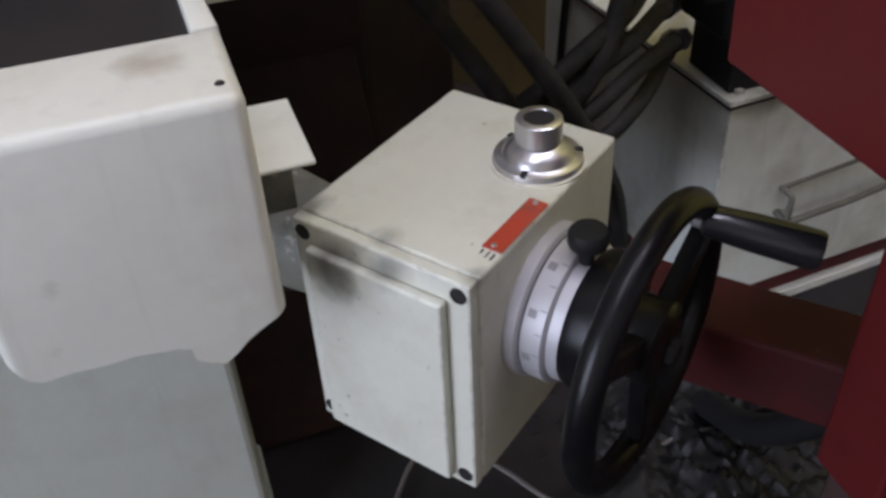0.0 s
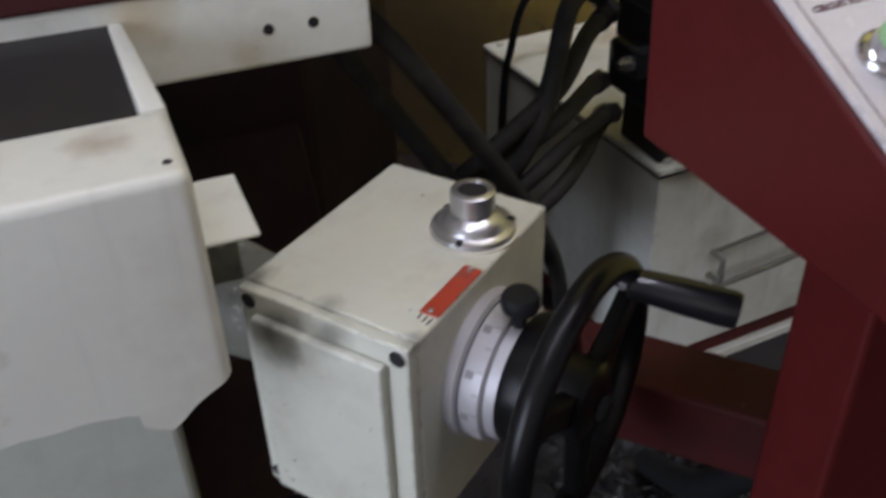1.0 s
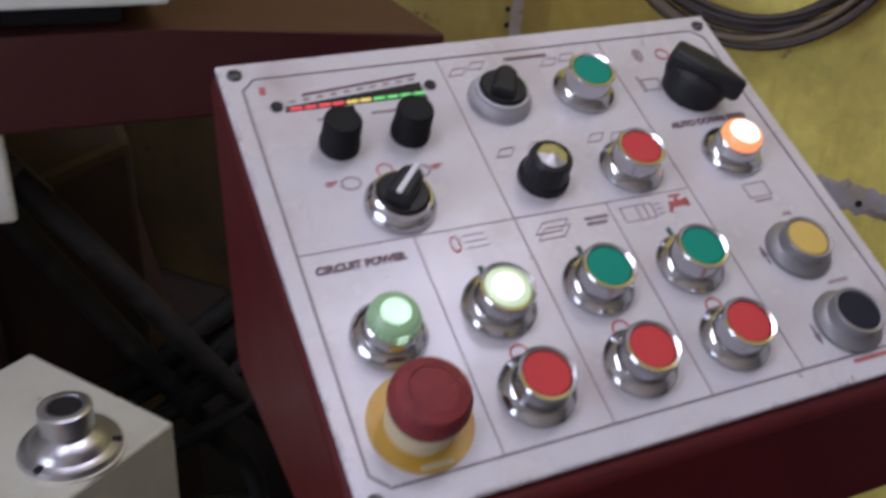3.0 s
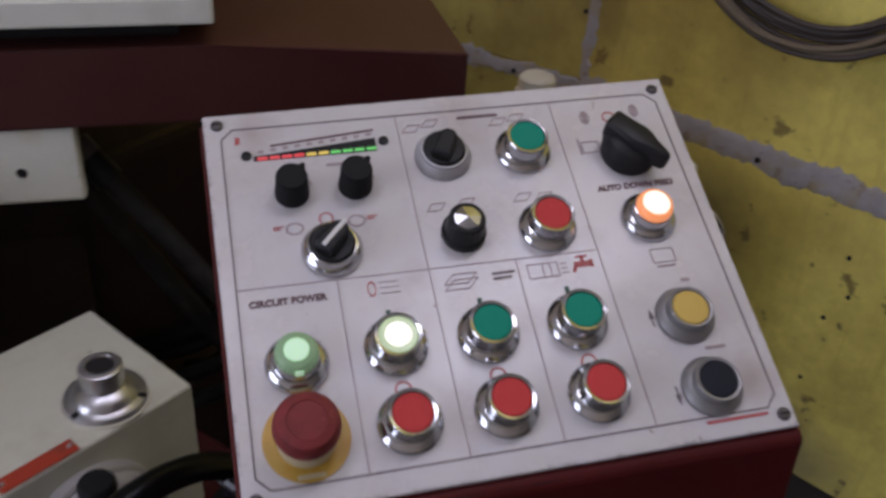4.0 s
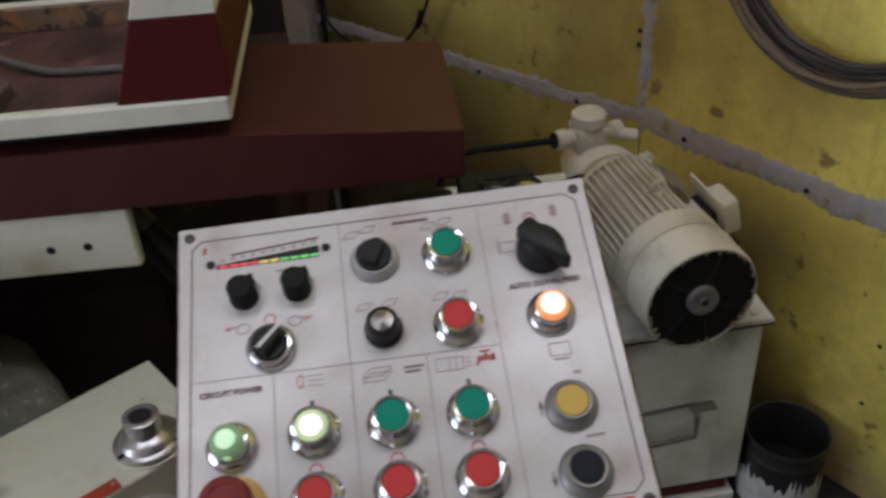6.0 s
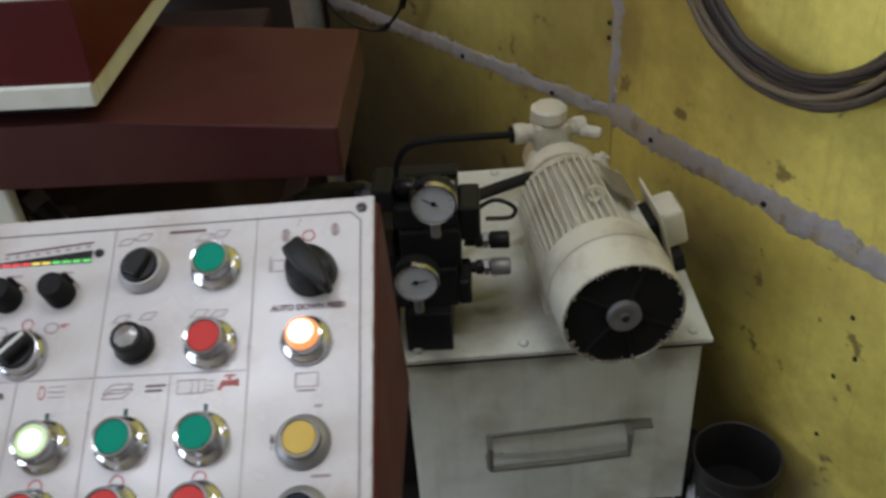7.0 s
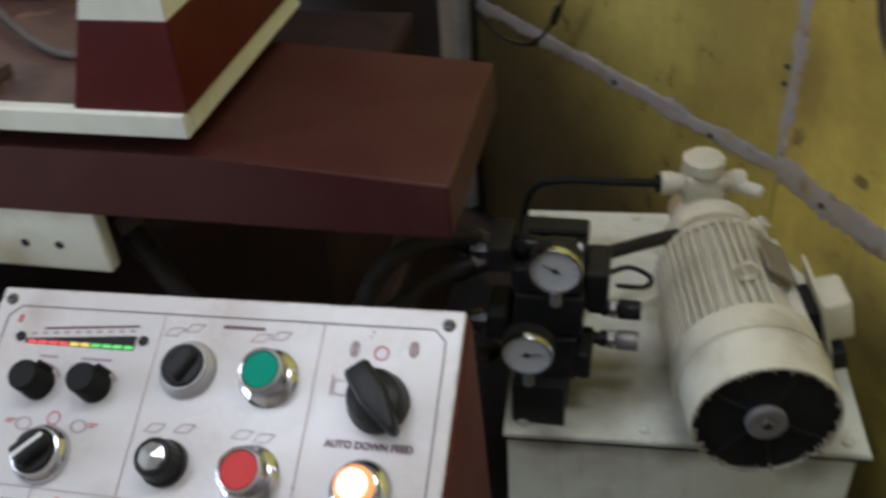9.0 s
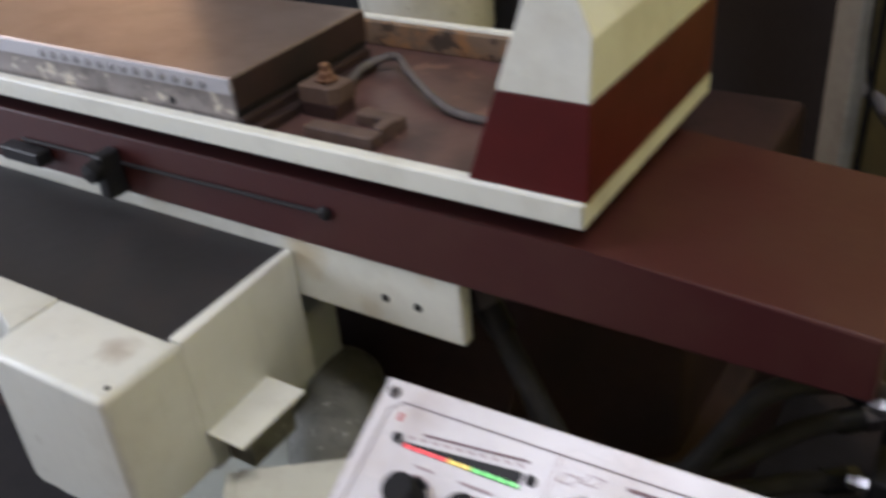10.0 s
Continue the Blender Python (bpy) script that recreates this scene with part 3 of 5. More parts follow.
# near-black sheet stands in for the dark opening beyond the post
tagged(part("dark_opening", box(-3.2, -0.840, -0.02, 0.02, -0.05, 3.0), SHED_DARK), "near-black sheet across the dark opening beside the post", "wall", kind="structure")
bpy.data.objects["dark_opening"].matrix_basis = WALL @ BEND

# ---------- the control panel ----------
PANEL_TILT = 26.5
panel = thing("control_panel", "dark red sloping machine control panel with lit push buttons", "control panel", pose(0.024, -0.001, 0.638, 0, -2.3, 0))
TILT = pose(0, 0, 0, PANEL_TILT)
ct, st = math.cos(radians(PANEL_TILT)), math.sin(radians(PANEL_TILT))
side_view = [(-0.011, -0.077), (0.2145, -0.077), (0.2145, 0.0985), (0.236 * ct - 0.001, 0.236 * st - 0.0035), (-0.009 * ct, -0.009 * st - 0.003), (-0.011, -0.010)]
part("enclosure", prism(side_view, -0.010, 0.291, 0.0025, m=YZ), RED, panel)
plate_outline = [(-0.0075, -0.007), (0.2885, -0.007), (0.2885, 0.2365), (-0.0075, 0.2365)]
part("face_plate", prism(plate_outline, -0.002, 0.0012, 0.0006, 1, m=TILT), PLATE, panel, "off-white printed metal face plate, scuffed")
for u, v in ((-0.001, 0.0015), (0.2815, 0.0005), (0.0005, 0.2285), (0.280, 0.2275)):
    screw = part("screw", lathe([(0.0038, 0), (0.0036, 0.0012), (0.0025, 0.0019), (0, 0.0021)], 16), SCREW_DARK, panel, m=TILT @ pose(u, v, 0.0012))
    part("slot", box(-0.003, 0.003, -0.0005, 0.0005, 0.0019, 0.0024), DARK, screw)


def printed(name, bm, material, parent=None):
    return part(name, bm, material, parent or panel, m=TILT @ pose(0, 0, 0.0013))


def line(u0, v0, u1, v1, w, material=INK, name="printed_line"):
    d = Vector((u1 - u0, v1 - v0))
    n = Vector((-d.y, d.x)).normalized() * w / 2
    return printed(name, prism([(u0 - n.x, v0 - n.y), (u1 - n.x, v1 - n.y), (u1 + n.x, v1 + n.y), (u0 + n.x, v0 + n.y)], 0, 0.0003), material)


# border with notched corners
corner = 0.007
edge = [(0.0 + corner, 0.0055), (0.281 - corner, 0.0055), (0.281, 0.0055 + corner), (0.2795, 0.2245 - corner), (0.2795 - corner, 0.2245), (0.002 + corner, 0.2245), (0.002, 0.2245 - corner), (0.0, 0.0055 + corner)]
for (a, b), (c, d) in zip(edge, edge[1:] + edge[:1]):
    line(a, b, c, d, 0.0009)
line(0.001, 0.1165, 0.2075, 0.1145, 0.0005, INK_FADED)
line(0.1075, 0.2245, 0.107, 0.0055, 0.0005, INK_FADED)
line(0.0555, 0.116, 0.0552, 0.0055, 0.0005, INK_FADED)
line(0.158, 0.115, 0.1577, 0.0055, 0.0005, INK_FADED)
line(0.2075, 0.2245, 0.209, 0.0055, 0.0005, INK_FADED)


def label_text(text, u, v, size, material=INK_FADED):
    return words(text, size, material, panel, TILT @ pose(u, v, 0.0015))


label_text("CIRCUIT POWER", 0.0275, 0.1065, 0.0055, INK_TEXT)
label_text("AUTO DOWN FEED", 0.2455, 0.1555, 0.0055, INK_TEXT)


def bars(u, v, w, h, rows, material=INK_FADED):
    for r in range(rows):
        line(u - w / 2, v - r * h * 2, u + w / 2 - 0.002 * (r % 2), v - r * h * 2, h, material, "unreadable_caption")


bars(0.159, 0.2185, 0.026, 0.0020, 1, INK_TEXT)
bars(0.071, 0.193, 0.020, 0.0016, 1)
bars(0.039, 0.193, 0.012, 0.0014, 1)
bars(0.149, 0.1075, 0.013, 0.0016, 2, INK)
bars(0.2575, 0.0445, 0.012, 0.0018, 1)
bars(0.2545, 0.088, 0.005, 0.002, 1)
bars(0.255, 0.0025, 0.036, 0.0018, 1, INK_RED)


def outline_ring(u, v, r, w, material, sx=1.0):
    bm = arc_ring(r - w, r, 0, 0.0003, 0, 359.9, 28)
    bmesh.ops.scale(bm, vec=(sx, 1, 1), verts=bm.verts)
    bmesh.ops.translate(bm, vec=(u, v, 0), verts=bm.verts)
    return printed("printed_ring", bm, material)


for u in (0.0800, 0.1315, 0.1830):
    outline_ring(u, 0.0470, 0.0046, 0.0010, INK_RED)
    line(u, 0.0885, u, 0.0935, 0.0026, INK_GREEN, "printed_mark")
outline_ring(0.2440, 0.2085, 0.0044, 0.0009, INK_RED)
outline_ring(0.0553, 0.1560, 0.0042, 0.0008, INK_RED)
for u, v in ((0.0370, 0.1515), (0.0725, 0.1525)):
    outline_ring(u, v, 0.0040, 0.0008, INK_FADED, 1.3)
    bars(u - 0.009 if u < 0.05 else u + 0.009, v + 0.002, 0.006, 0.0008, 2, INK_RED)
for u, v in ((0.228, 0.210), (0.262, 0.212)):
    outline_ring(u, v, 0.0050, 0.0012, INK_FADED, 0.6)
    line(u, v - 0.004, u, v + 0.004, 0.003, INK_FADED)


def little_frame(u, v, w, h, material=INK_FADED, skew=0.0):
    for (a, b), (c, d) in zip(((-1, -1), (1, -1), (1, 1), (-1, 1)), ((1, -1), (1, 1), (-1, 1), (-1, -1))):
        line(u + a * w / 2 + b * skew, v + b * h / 2, u + c * w / 2 + d * skew, v + d * h / 2, 0.0006, material, "printed_symbol")


little_frame(0.124, 0.1070, 0.014, 0.006, INK_FADED, 0.003)
little_frame(0.124, 0.1035, 0.014, 0.006, INK_FADED, 0.003)
little_frame(0.1725, 0.1055, 0.018, 0.009)
line(0.1725, 0.101, 0.1725, 0.110, 0.0006, INK_FADED)
line(0.1770, 0.101, 0.1770, 0.110, 0.0006, INK_FADED)
for k in range(3):
    line(0.1835, 0.1025 + 0.003 * k, 0.187, 0.1025 + 0.003 * k, 0.0007, INK_FADED)
little_frame(0.2465, 0.1055, 0.014, 0.009)
line(0.241, 0.0985, 0.252, 0.0985, 0.0012, INK_FADED)
little_frame(0.2255, 0.187, 0.011, 0.008, INK_FADED)
line(0.2185, 0.182, 0.2185, 0.194, 0.0010, INK_FADED)
outline_ring(0.0735, 0.1075, 0.0048, 0.0010, INK_RED, 0.5)
for v in (0.104, 0.1075, 0.111):
    line(0.078, v, 0.089, v, 0.0004, INK_FADED)
for u, v in ((0.116, 0.2135), (0.128, 0.2165), (0.171, 0.2130), (0.183, 0.2150), (0.120, 0.1555), (0.138, 0.1565), (0.173, 0.1560), (0.186, 0.1550)):
    little_frame(u, v, 0.008, 0.005, INK_FADED, 0.002)
# tap symbol
for a, b, c, d, w in ((0.1915, 0.1065, 0.2025, 0.1065, 0.0036), (0.1970, 0.1065, 0.1970, 0.1115, 0.0018), (0.1935, 0.1115, 0.2005, 0.1115, 0.0014), (0.1925, 0.1065, 0.1905, 0.1020, 0.0020), (0.2020, 0.1040, 0.2020, 0.1090, 0.0022)):
    line(a, b, c, d, w, INK_RED, "printed_symbol")
# arrows beside the raise and lower buttons
for v, way in ((0.066, 1), (0.021, -1)):
    line(0.2265, v - 0.0045, 0.2265, v + 0.0045, 0.0008, INK, "printed_arrow")
    tip = v + way * 0.0065
    printed("printed_arrow", prism([(0.2265, tip), (0.2265 - 0.0017, tip - way * 0.006), (0.2265 + 0.0017, tip - way * 0.006)][:: way], 0, 0.0003), INK)
# arcs beside the two small knobs
for u in (0.0385, 0.0755, 0.1325):
    printed("printed_arc", arc_ring(0.0118, 0.0130, 0, 0.0003, 20, 115, 14, pose(u, 0.1760 if u < 0.1 else 0.1365, 0)), INK_FADED)

# load meter: dark window, ten lit segments, scale figures as bars
meter = part("load_meter", prism([(0.0195, 0.2005), (0.0925, 0.2000), (0.0925, 0.2092), (0.0195, 0.2034)], 0.0, 0.0006, m=None), BLACK, panel, "lit bar meter, red to green", TILT @ pose(0, 0, 0.0013))
for k in range(10):
    u = 0.0215 + 0.0072 * k
    mat = LED_RED if k < 4 else (LED_YELLOW if k < 6 else LED_GREEN)
    part("segment", box(u, u + 0.0060, 0.2003, 0.2026, 0.0004, 0.0010, 0.0002, 1), mat, meter)
    line(u + 0.001, 0.2068 + 0.0006 * k, u + 0.0042, 0.2071 + 0.0006 * k, 0.0018, INK_FADED, "unreadable_figure")
line(0.030, 0.2105, 0.0925, 0.2155, 0.0014, INK_TEXT)
for u, v in ((0.0155, 0.2045), (0.0975, 0.2065)):
    part("meter_screw", lathe([(0.0032, 0), (0.0030, 0.0012), (0, 0.0016)], 14), BLACK, panel, m=TILT @ pose(u, v, 0.0012))
line(0.011, 0.2135, 0.0115, 0.2185, 0.0028, INK_RED, "printed_symbol")


def seat(u, v):
    return TILT @ pose(u, v, 0.0012)


def push_button(u, v, cap_material, cap_label, height=0.0165, guard=True):
    """Chrome bezel with a domed flange and a round cap."""
    hexed = lathe([(0.0172, 0), (0.0172, 0.0022), (0.0150, 0.0048), (0.0128, 0.0056), (0.0122, height - 0.003), (0.0128, height - 0.0005), (0.0124, height), (0.0108, height - 0.0004), (0.0106, height - 0.0030)], 40)
    button = part("push_button", hexed, CHROME if guard else DULL_STEEL, panel, cap_label, seat(u, v), True)
    part("cap", lathe([(0.0106, height - 0.004), (0.0105, height - 0.0012), (0.0098, height - 0.0004), (0.0, height)], 36), cap_material, button, smooth=True)
    if guard:
        part("lock_screw", lathe([(0.0016, 0.0), (0.0014, 0.0014), (0, 0.0017)], 10, pose(0.0150, 0.0040, 0.0040)), CHROME, button)
    return button


for u in (0.0800, 0.1315, 0.1830):
    push_button(u, 0.0285, CAP_RED, "red stop button in a chrome bezel")
for u in (0.1315, 0.1830):
    push_button(u, 0.0710, CAP_GREEN, "green start button in a chrome bezel")
lit_start = push_button(0.0805, 0.0715, LENS_WHITE, "lit pale green start button in a chrome bezel")
part("lit_centre", lathe([(0.0072, 0.0160), (0.0066, 0.0169), (0, 0.0171)], 28), CORE_WHITE, lit_start, smooth=True)
push_button(0.1825, 0.1335, CAP_RED, "red button in a chrome bezel")
push_button(0.1815, 0.1890, CAP_GREEN, "green button in a chrome bezel")
push_button(0.2460, 0.0655, CAP_YELLOW, "yellow button in a grey metal bezel", 0.0120, False)
push_button(0.2465, 0.0220, CAP_BLACK, "black button in a grey metal bezel", 0.0120, False)


def pilot_lamp(u, v, lens, label, tall):
    bezel = part("pilot_lamp", lathe([(0.0168, 0), (0.0168, 0.0024), (0.0148, 0.0050), (0.0124, 0.0060), (0.0118, 0.0120), (0.0106, 0.0124)], 40), CHROME, panel, label, seat(u, v), True)
    part("lens", lathe([(0.0108, 0.009), (0.0108, tall - 0.003), (0.0102, tall - 0.001), (0.0088, tall), (0, tall + 0.0004)], 36), lens, bezel, smooth=True)
    return bezel


green_lamp = pilot_lamp(0.0275, 0.0690, LENS_GREEN, "lit green pilot lamp with a ribbed lens", 0.0200)
orange_lamp = pilot_lamp(0.2455, 0.1315, LENS_ORANGE, "lit orange lamp in a chrome bezel", 0.0175)
part("lit_centre", lathe([(0.0084, 0.0172), (0.0078, 0.0182), (0, 0.0184)], 24), CORE_ORANGE, orange_lamp, smooth=True)

for k in range(24):
    part("lens_rib", box(0.0098, 0.0114, -0.0005, 0.0005, 0.0115, 0.0172, 0.0002, 1), LENS_GREEN, green_lamp, m=pose(0, 0, 0, 0, 0, 15 * k))
part("lit_centre", lathe([(0.0066, 0.0199), (0.0062, 0.0206), (0, 0.0208)], 24), CORE_GREEN, green_lamp, smooth=True)
# glowing strip draws the bright vertical highlight on the lens
part("lit_streak", box(-0.0022, 0.0022, -0.0117, -0.0105, 0.0125, 0.0175, 0.0005, 1), CORE_GREEN, green_lamp)
# emergency stop
estop = part("emergency_stop", lathe([(0.0152, 0.0), (0.0152, 0.0090), (0.0145, 0.0110), (0.0125, 0.0118), (0.0125, 0.0160)], 40), IVORY, panel, "red mushroom emergency stop on a yellow disc", seat(0.0272, 0.0285), True)
part("legend_disc", lathe([(0.0222, 0.0), (0.0222, 0.0008), (0.0150, 0.0010)], 48), LEGEND_YELLOW, estop, smooth=True)
part("shaft_ring", lathe([(0.0140, 0.0110), (0.0140, 0.0142), (0.0125, 0.0146)], 36), CAP_GREEN, estop, smooth=True)
part("mushroom_head", lathe([(0.0125, 0.0145), (0.0160, 0.0158), (0.0168, 0.0195), (0.0163, 0.0240), (0.0142, 0.0275), (0.0100, 0.0290), (0.0098, 0.0284), (0.0, 0.0294)], 44), MUSHROOM, estop, smooth=True)
part("embossed_letters", box(-0.007, 0.007, -0.0205, -0.0180, 0.0008, 0.0012), IVORY, estop)


def pointer_knob(u, v, turn):
    """Small black potentiometer knob with a pointer nose."""
    knob = part("small_knob", lathe([(0.0100, 0), (0.0100, 0.0040), (0.0094, 0.0050), (0.0092, 0.0168), (0.0084, 0.0186), (0, 0.0190)], 28), BLACK_MATT, panel, "small black pointer knob", seat(u, v) @ pose(0, 0, 0, 0, 0, turn), True)
    part("pointer", prism([(-0.0035, 0.0), (0.0035, 0.0), (0.0012, 0.0125), (-0.0012, 0.0125)], 0.003, 0.0165, 0.0005, 1), BLACK_MATT, knob)
    return knob


pointer_knob(0.0385, 0.1755, -40)
pointer_knob(0.0755, 0.1765, -45)


def selector(u, v, turn, stripe, bezel_material, label):
    bezel = part("selector_switch", lathe([(0.0172, 0), (0.0172, 0.0028), (0.0152, 0.0056), (0.0144, 0.0062), (0.0142, 0.0085), (0.0130, 0.0088), (0.0128, 0.0070), (0, 0.0070)], 40), bezel_material, panel, label, seat(u, v), True)
    part("disc", lathe([(0.0127, 0.0065), (0.0126, 0.0098), (0.0116, 0.0108), (0, 0.0112)], 36), BLACK, bezel, smooth=True)
    grip = part("grip", prism([(-0.0092, -0.0066), (0.0080, -0.0058), (0.0115, -0.0020), (0.0115, 0.0020), (0.0080, 0.0058), (-0.0092, 0.0066)], 0.0090, 0.0185 if stripe else 0.0160, 0.0024, 3), BLACK, bezel)
    grip.matrix_basis = pose(0, 0, 0, 0, 0, turn)
    if stripe:
        mark = part("white_stripe", box(-0.0085, 0.0116, -0.0014, 0.0014, 0.0180, 0.0190, 0.0004, 1), WHITE_MARK, bezel)
        mark.matrix_basis = pose(0, 0, 0, 0, 0, turn)
    return bezel


selector(0.0556, 0.1345, 45, True, CHROME, "three-way selector with a pale striped grip")
selector(0.1310, 0.1905, 60, False, DIAL, "black selector in a grey metal bezel")

# fluted potentiometer knob with a bright top
pot = part("fluted_knob", lathe([(0.0132, 0), (0.0132, 0.0040), (0.0118, 0.0050), (0.0108, 0.0160), (0.0100, 0.0172), (0.0078, 0.0176)], 18), BLACK, panel, "black fluted knob with a bright metal top", seat(0.1320, 0.1360))
part("metal_top", lathe([(0.0080, 0.0160), (0.0080, 0.0174), (0, 0.0190)], 7), CHROME, pot)
# large feed selector
rotary = part("rotary_switch", lathe([(0.0172, 0), (0.0172, 0.0050), (0.0160, 0.0085), (0, 0.0090)], 36), BLACK, panel, "large black rotary selector handle", seat(0.2475, 0.1795) @ pose(0, 0, 0, 0, 0, -52), True)
grip_body = lathe([(0.0168, 0.006), (0.0166, 0.010), (0.0148, 0.0145), (0.0100, 0.0168), (0, 0.0176)], 32)
bmesh.ops.scale(grip_body, vec=(1.10, 0.95, 1), verts=grip_body.verts)
handle = part("handle", grip_body, BLACK, rotary, smooth=True)
part("blade", prism([(-0.0190, -0.0075), (0.0020, -0.0085), (0.0250, -0.0026), (0.0250, 0.0026), (0.0020, 0.0085), (-0.0190, 0.0075)], 0.0075, 0.0222, 0.0032, 4), BLACK, handle, smooth=True)

# stand of the panel: post, slanting foot beam, cable conduit
stand = thing("panel_stand", "dark red square post carrying the control panel on a slanting beam", "stand", pose(0.024, 0, 0))
part("post", box(0.072, 0.152, 0.060, 0.125, 0.236, 0.560, 0.004), RED, stand)
beam = part("beam", box(-0.50, 0.14, -0.070, 0.0, 0.240, 0.310, 0.004), RED_DULL, stand)
beam.matrix_basis = Matrix.Translation((0.063, 0.285, 0)) @ pose(0, 0, 0, 0, 0, -48)
part("leg", box(0.085, 0.140, 0.065, 0.120, -0.05, 0.236, 0.004), OILY, stand)
conduit = tagged(part("conduit", tube([(0.208, 0.035, 0.55), (0.190, 0.045, 0.48), (0.165, 0.075, 0.37), (0.16, 0.15, 0.25), (0.17, 0.26, 0.09), (0.21, 0.40, -0.032)], 0.017, 16), BLACK_MATT, smooth=True), "thick black cable conduit under the control panel", "conduit")
part("gland", tube([(0.212, 0.033, 0.560), (0.206, 0.036, 0.535)], 0.022, 6, 1), BLACK, conduit)
tagged(part("cable", tube([(0.164, 0.100, 0.56), (0.166, 0.105, 0.45), (0.162, 0.12, 0.33), (0.18, 0.24, 0.14), (0.24, 0.36, -0.038)], 0.011, 12), BLACK_MATT, smooth=True), "black cable hanging under the control panel", "cable")

# ---------- the cross feed box with its handwheel ----------
feed = thing("handwheel_box", "cream painted gearbox with a black handwheel and steel dial", "gearbox", pose(-0.167, 0.1723, 0.2782, 0, 0, 36.2))
L, Wd, Hh = 0.188, 0.145, 0.195
part("housing", box(0, L, 0, Wd, 0, Hh, 0.0025), BOX_CREAM, feed)
cover = part("end_cover", box(-0.010, 0, 0.001, Wd - 0.001, -0.002, Hh - 0.001, 0.002), BOX_CREAM, feed, "cream end cover, chipped at the edge")
part("raised_panel", box(-0.0185, -0.010, 0.018, Wd - 0.016, 0.006, Hh - 0.018, 0.0022), BOX_CREAM, cover)
for y in (0.0095, Wd - 0.0095):
    for z in (0.010, Hh - 0.011):
        s = part("socket_screw", lathe([(0.0062, 0), (0.0060, 0.0011), (0, 0.0012)], 16, pose(-0.0098, y, z, 0, -90, 0)), DARK, cover)
fill = part("dial_knob", lathe([(0.0300, 0), (0.0300, 0.0030), (0.0292, 0.0060), (0.0245, 0.0072), (0.0238, 0.0080), (0.0232, 0.0105), (0.0200, 0.0140), (0.0160, 0.0165), (0.0142, 0.0175), (0.0142, 0.0190), (0.0154, 0.0193), (0.0154, 0.0350), (0.0140, 0.0360), (0.0105, 0.0362), (0.0100, 0.0350), (0, 0.0350)], 48), STEEL, feed, "turned steel knob on a stepped flange", pose(0.131, 0.034, Hh) @ Matrix.Diagonal((1.09, 1.09, 1.0, 1)), True)
# dark disc paints the knob's recess as shaded
part("recess", lathe([(0.0100, 0.0352), (0, 0.0354)], 30), DARK, fill)
for a in (70, 190, 310):
    part("notch", box(0.0235, 0.0296, -0.0022, 0.0022, 0.0045, 0.0078, 0.0005, 1), DARK, fill).matrix_basis = pose(0, 0, 0, 0, 0, a)
part("white_ring", lathe([(0.0345, 0), (0.0345, 0.0016), (0.0320, 0.0018)], 44), MOTOR_CREAM, feed, m=pose(0.131, 0.034, Hh))
tag = part("label_strip", box(0.027, 0.088, 0.0010, 0.0160, Hh, Hh + 0.0012, 0.0004, 1), ORANGE_LABEL, feed, "worn orange-red name strip")
for x in (0.031, 0.084):
    part("rivet", lathe([(0.0022, 0), (0.0018, 0.0012), (0, 0.0015)], 10, pose(x, 0.009, Hh + 0.001)), STEEL, tag)
for x0, x1, y0, y1 in ((0.018, 0.0245, 0.0035, 0.0050), (0.019, 0.0255, 0.0078, 0.0090), (0.021, 0.0255, 0.0125, 0.0140)):
    part("paint_chip", box(x0, x1, y0, y1, Hh, Hh + 0.0005, 0.0002, 1), DARK, feed)

# dial and wheel turn round an axis out of the housing's side
AXIS = pose(0.082, 0, 0.118, 90)
dial = part("dial", lathe([(0.0530, 0.0110), (0.0548, 0.0125), (0.0548, 0.0275), (0.0530, 0.0290), (0.0505, 0.0295), (0.0500, 0.0380), (0.0480, 0.0390)], 64), DIAL, feed, "satin metal graduated dial", AXIS, True)
part("clamp_ring", lathe([(0.0575, -0.002), (0.0575, 0.0085), (0.0560, 0.0100), (0.0535, 0.0105)], 64), DIAL, dial, smooth=True)
part("groove", lathe([(0.0536, 0.0100), (0.0531, 0.0112), (0.0540, 0.0126)], 64), DARK, dial)
for k in range(20):
    a = 18 * k
    tick = part("graduation", box(0.0535, 0.0550, -0.0004, 0.0004, 0.0220, 0.0274), INK_GREY, dial)
    tick.matrix_basis = pose(0, 0, 0, 0, 0, a)
    if k % 2 == 0:
        fig = part("unreadable_figure", box(0.0532, 0.05505, -0.0030, 0.0030, 0.0145, 0.0205), INK_GREY, dial)
        fig.matrix_basis = pose(0, 0, 0, 0, 0, a + 4)
part("hub_ring", lathe([(0.0500, 0.038), (0.0520, 0.044), (0.0520, 0.058), (0.0460, 0.062), (0.030, 0.066), (0.030, 0.092), (0.022, 0.096), (0, 0.096)], 44), WHEEL_BLACK, feed, m=AXIS, smooth=True)
wheel = bmesh.new()
ring = []
for k in range(56):
    a = 2 * math.pi * k / 56
    ring.append([wheel.verts.new(((0.101 + 0.0108 * math.cos(b)) * math.cos(a), (0.101 + 0.0108 * math.cos(b)) * math.sin(a), 0.080 + 0.0108 * math.sin(b))) for b in [2 * math.pi * j / 14 for j in range(14)]])
for k in range(56):
    for j in range(14):
        wheel.faces.new((ring[k][j], ring[(k + 1) % 56][j], ring[(k + 1) % 56][(j + 1) % 14], ring[k][(j + 1) % 14]))
rim = part("handwheel_rim", wheel, WHEEL_BLACK, feed, "black handwheel rim", AXIS @ pose(0.004, -0.008, 0), True)
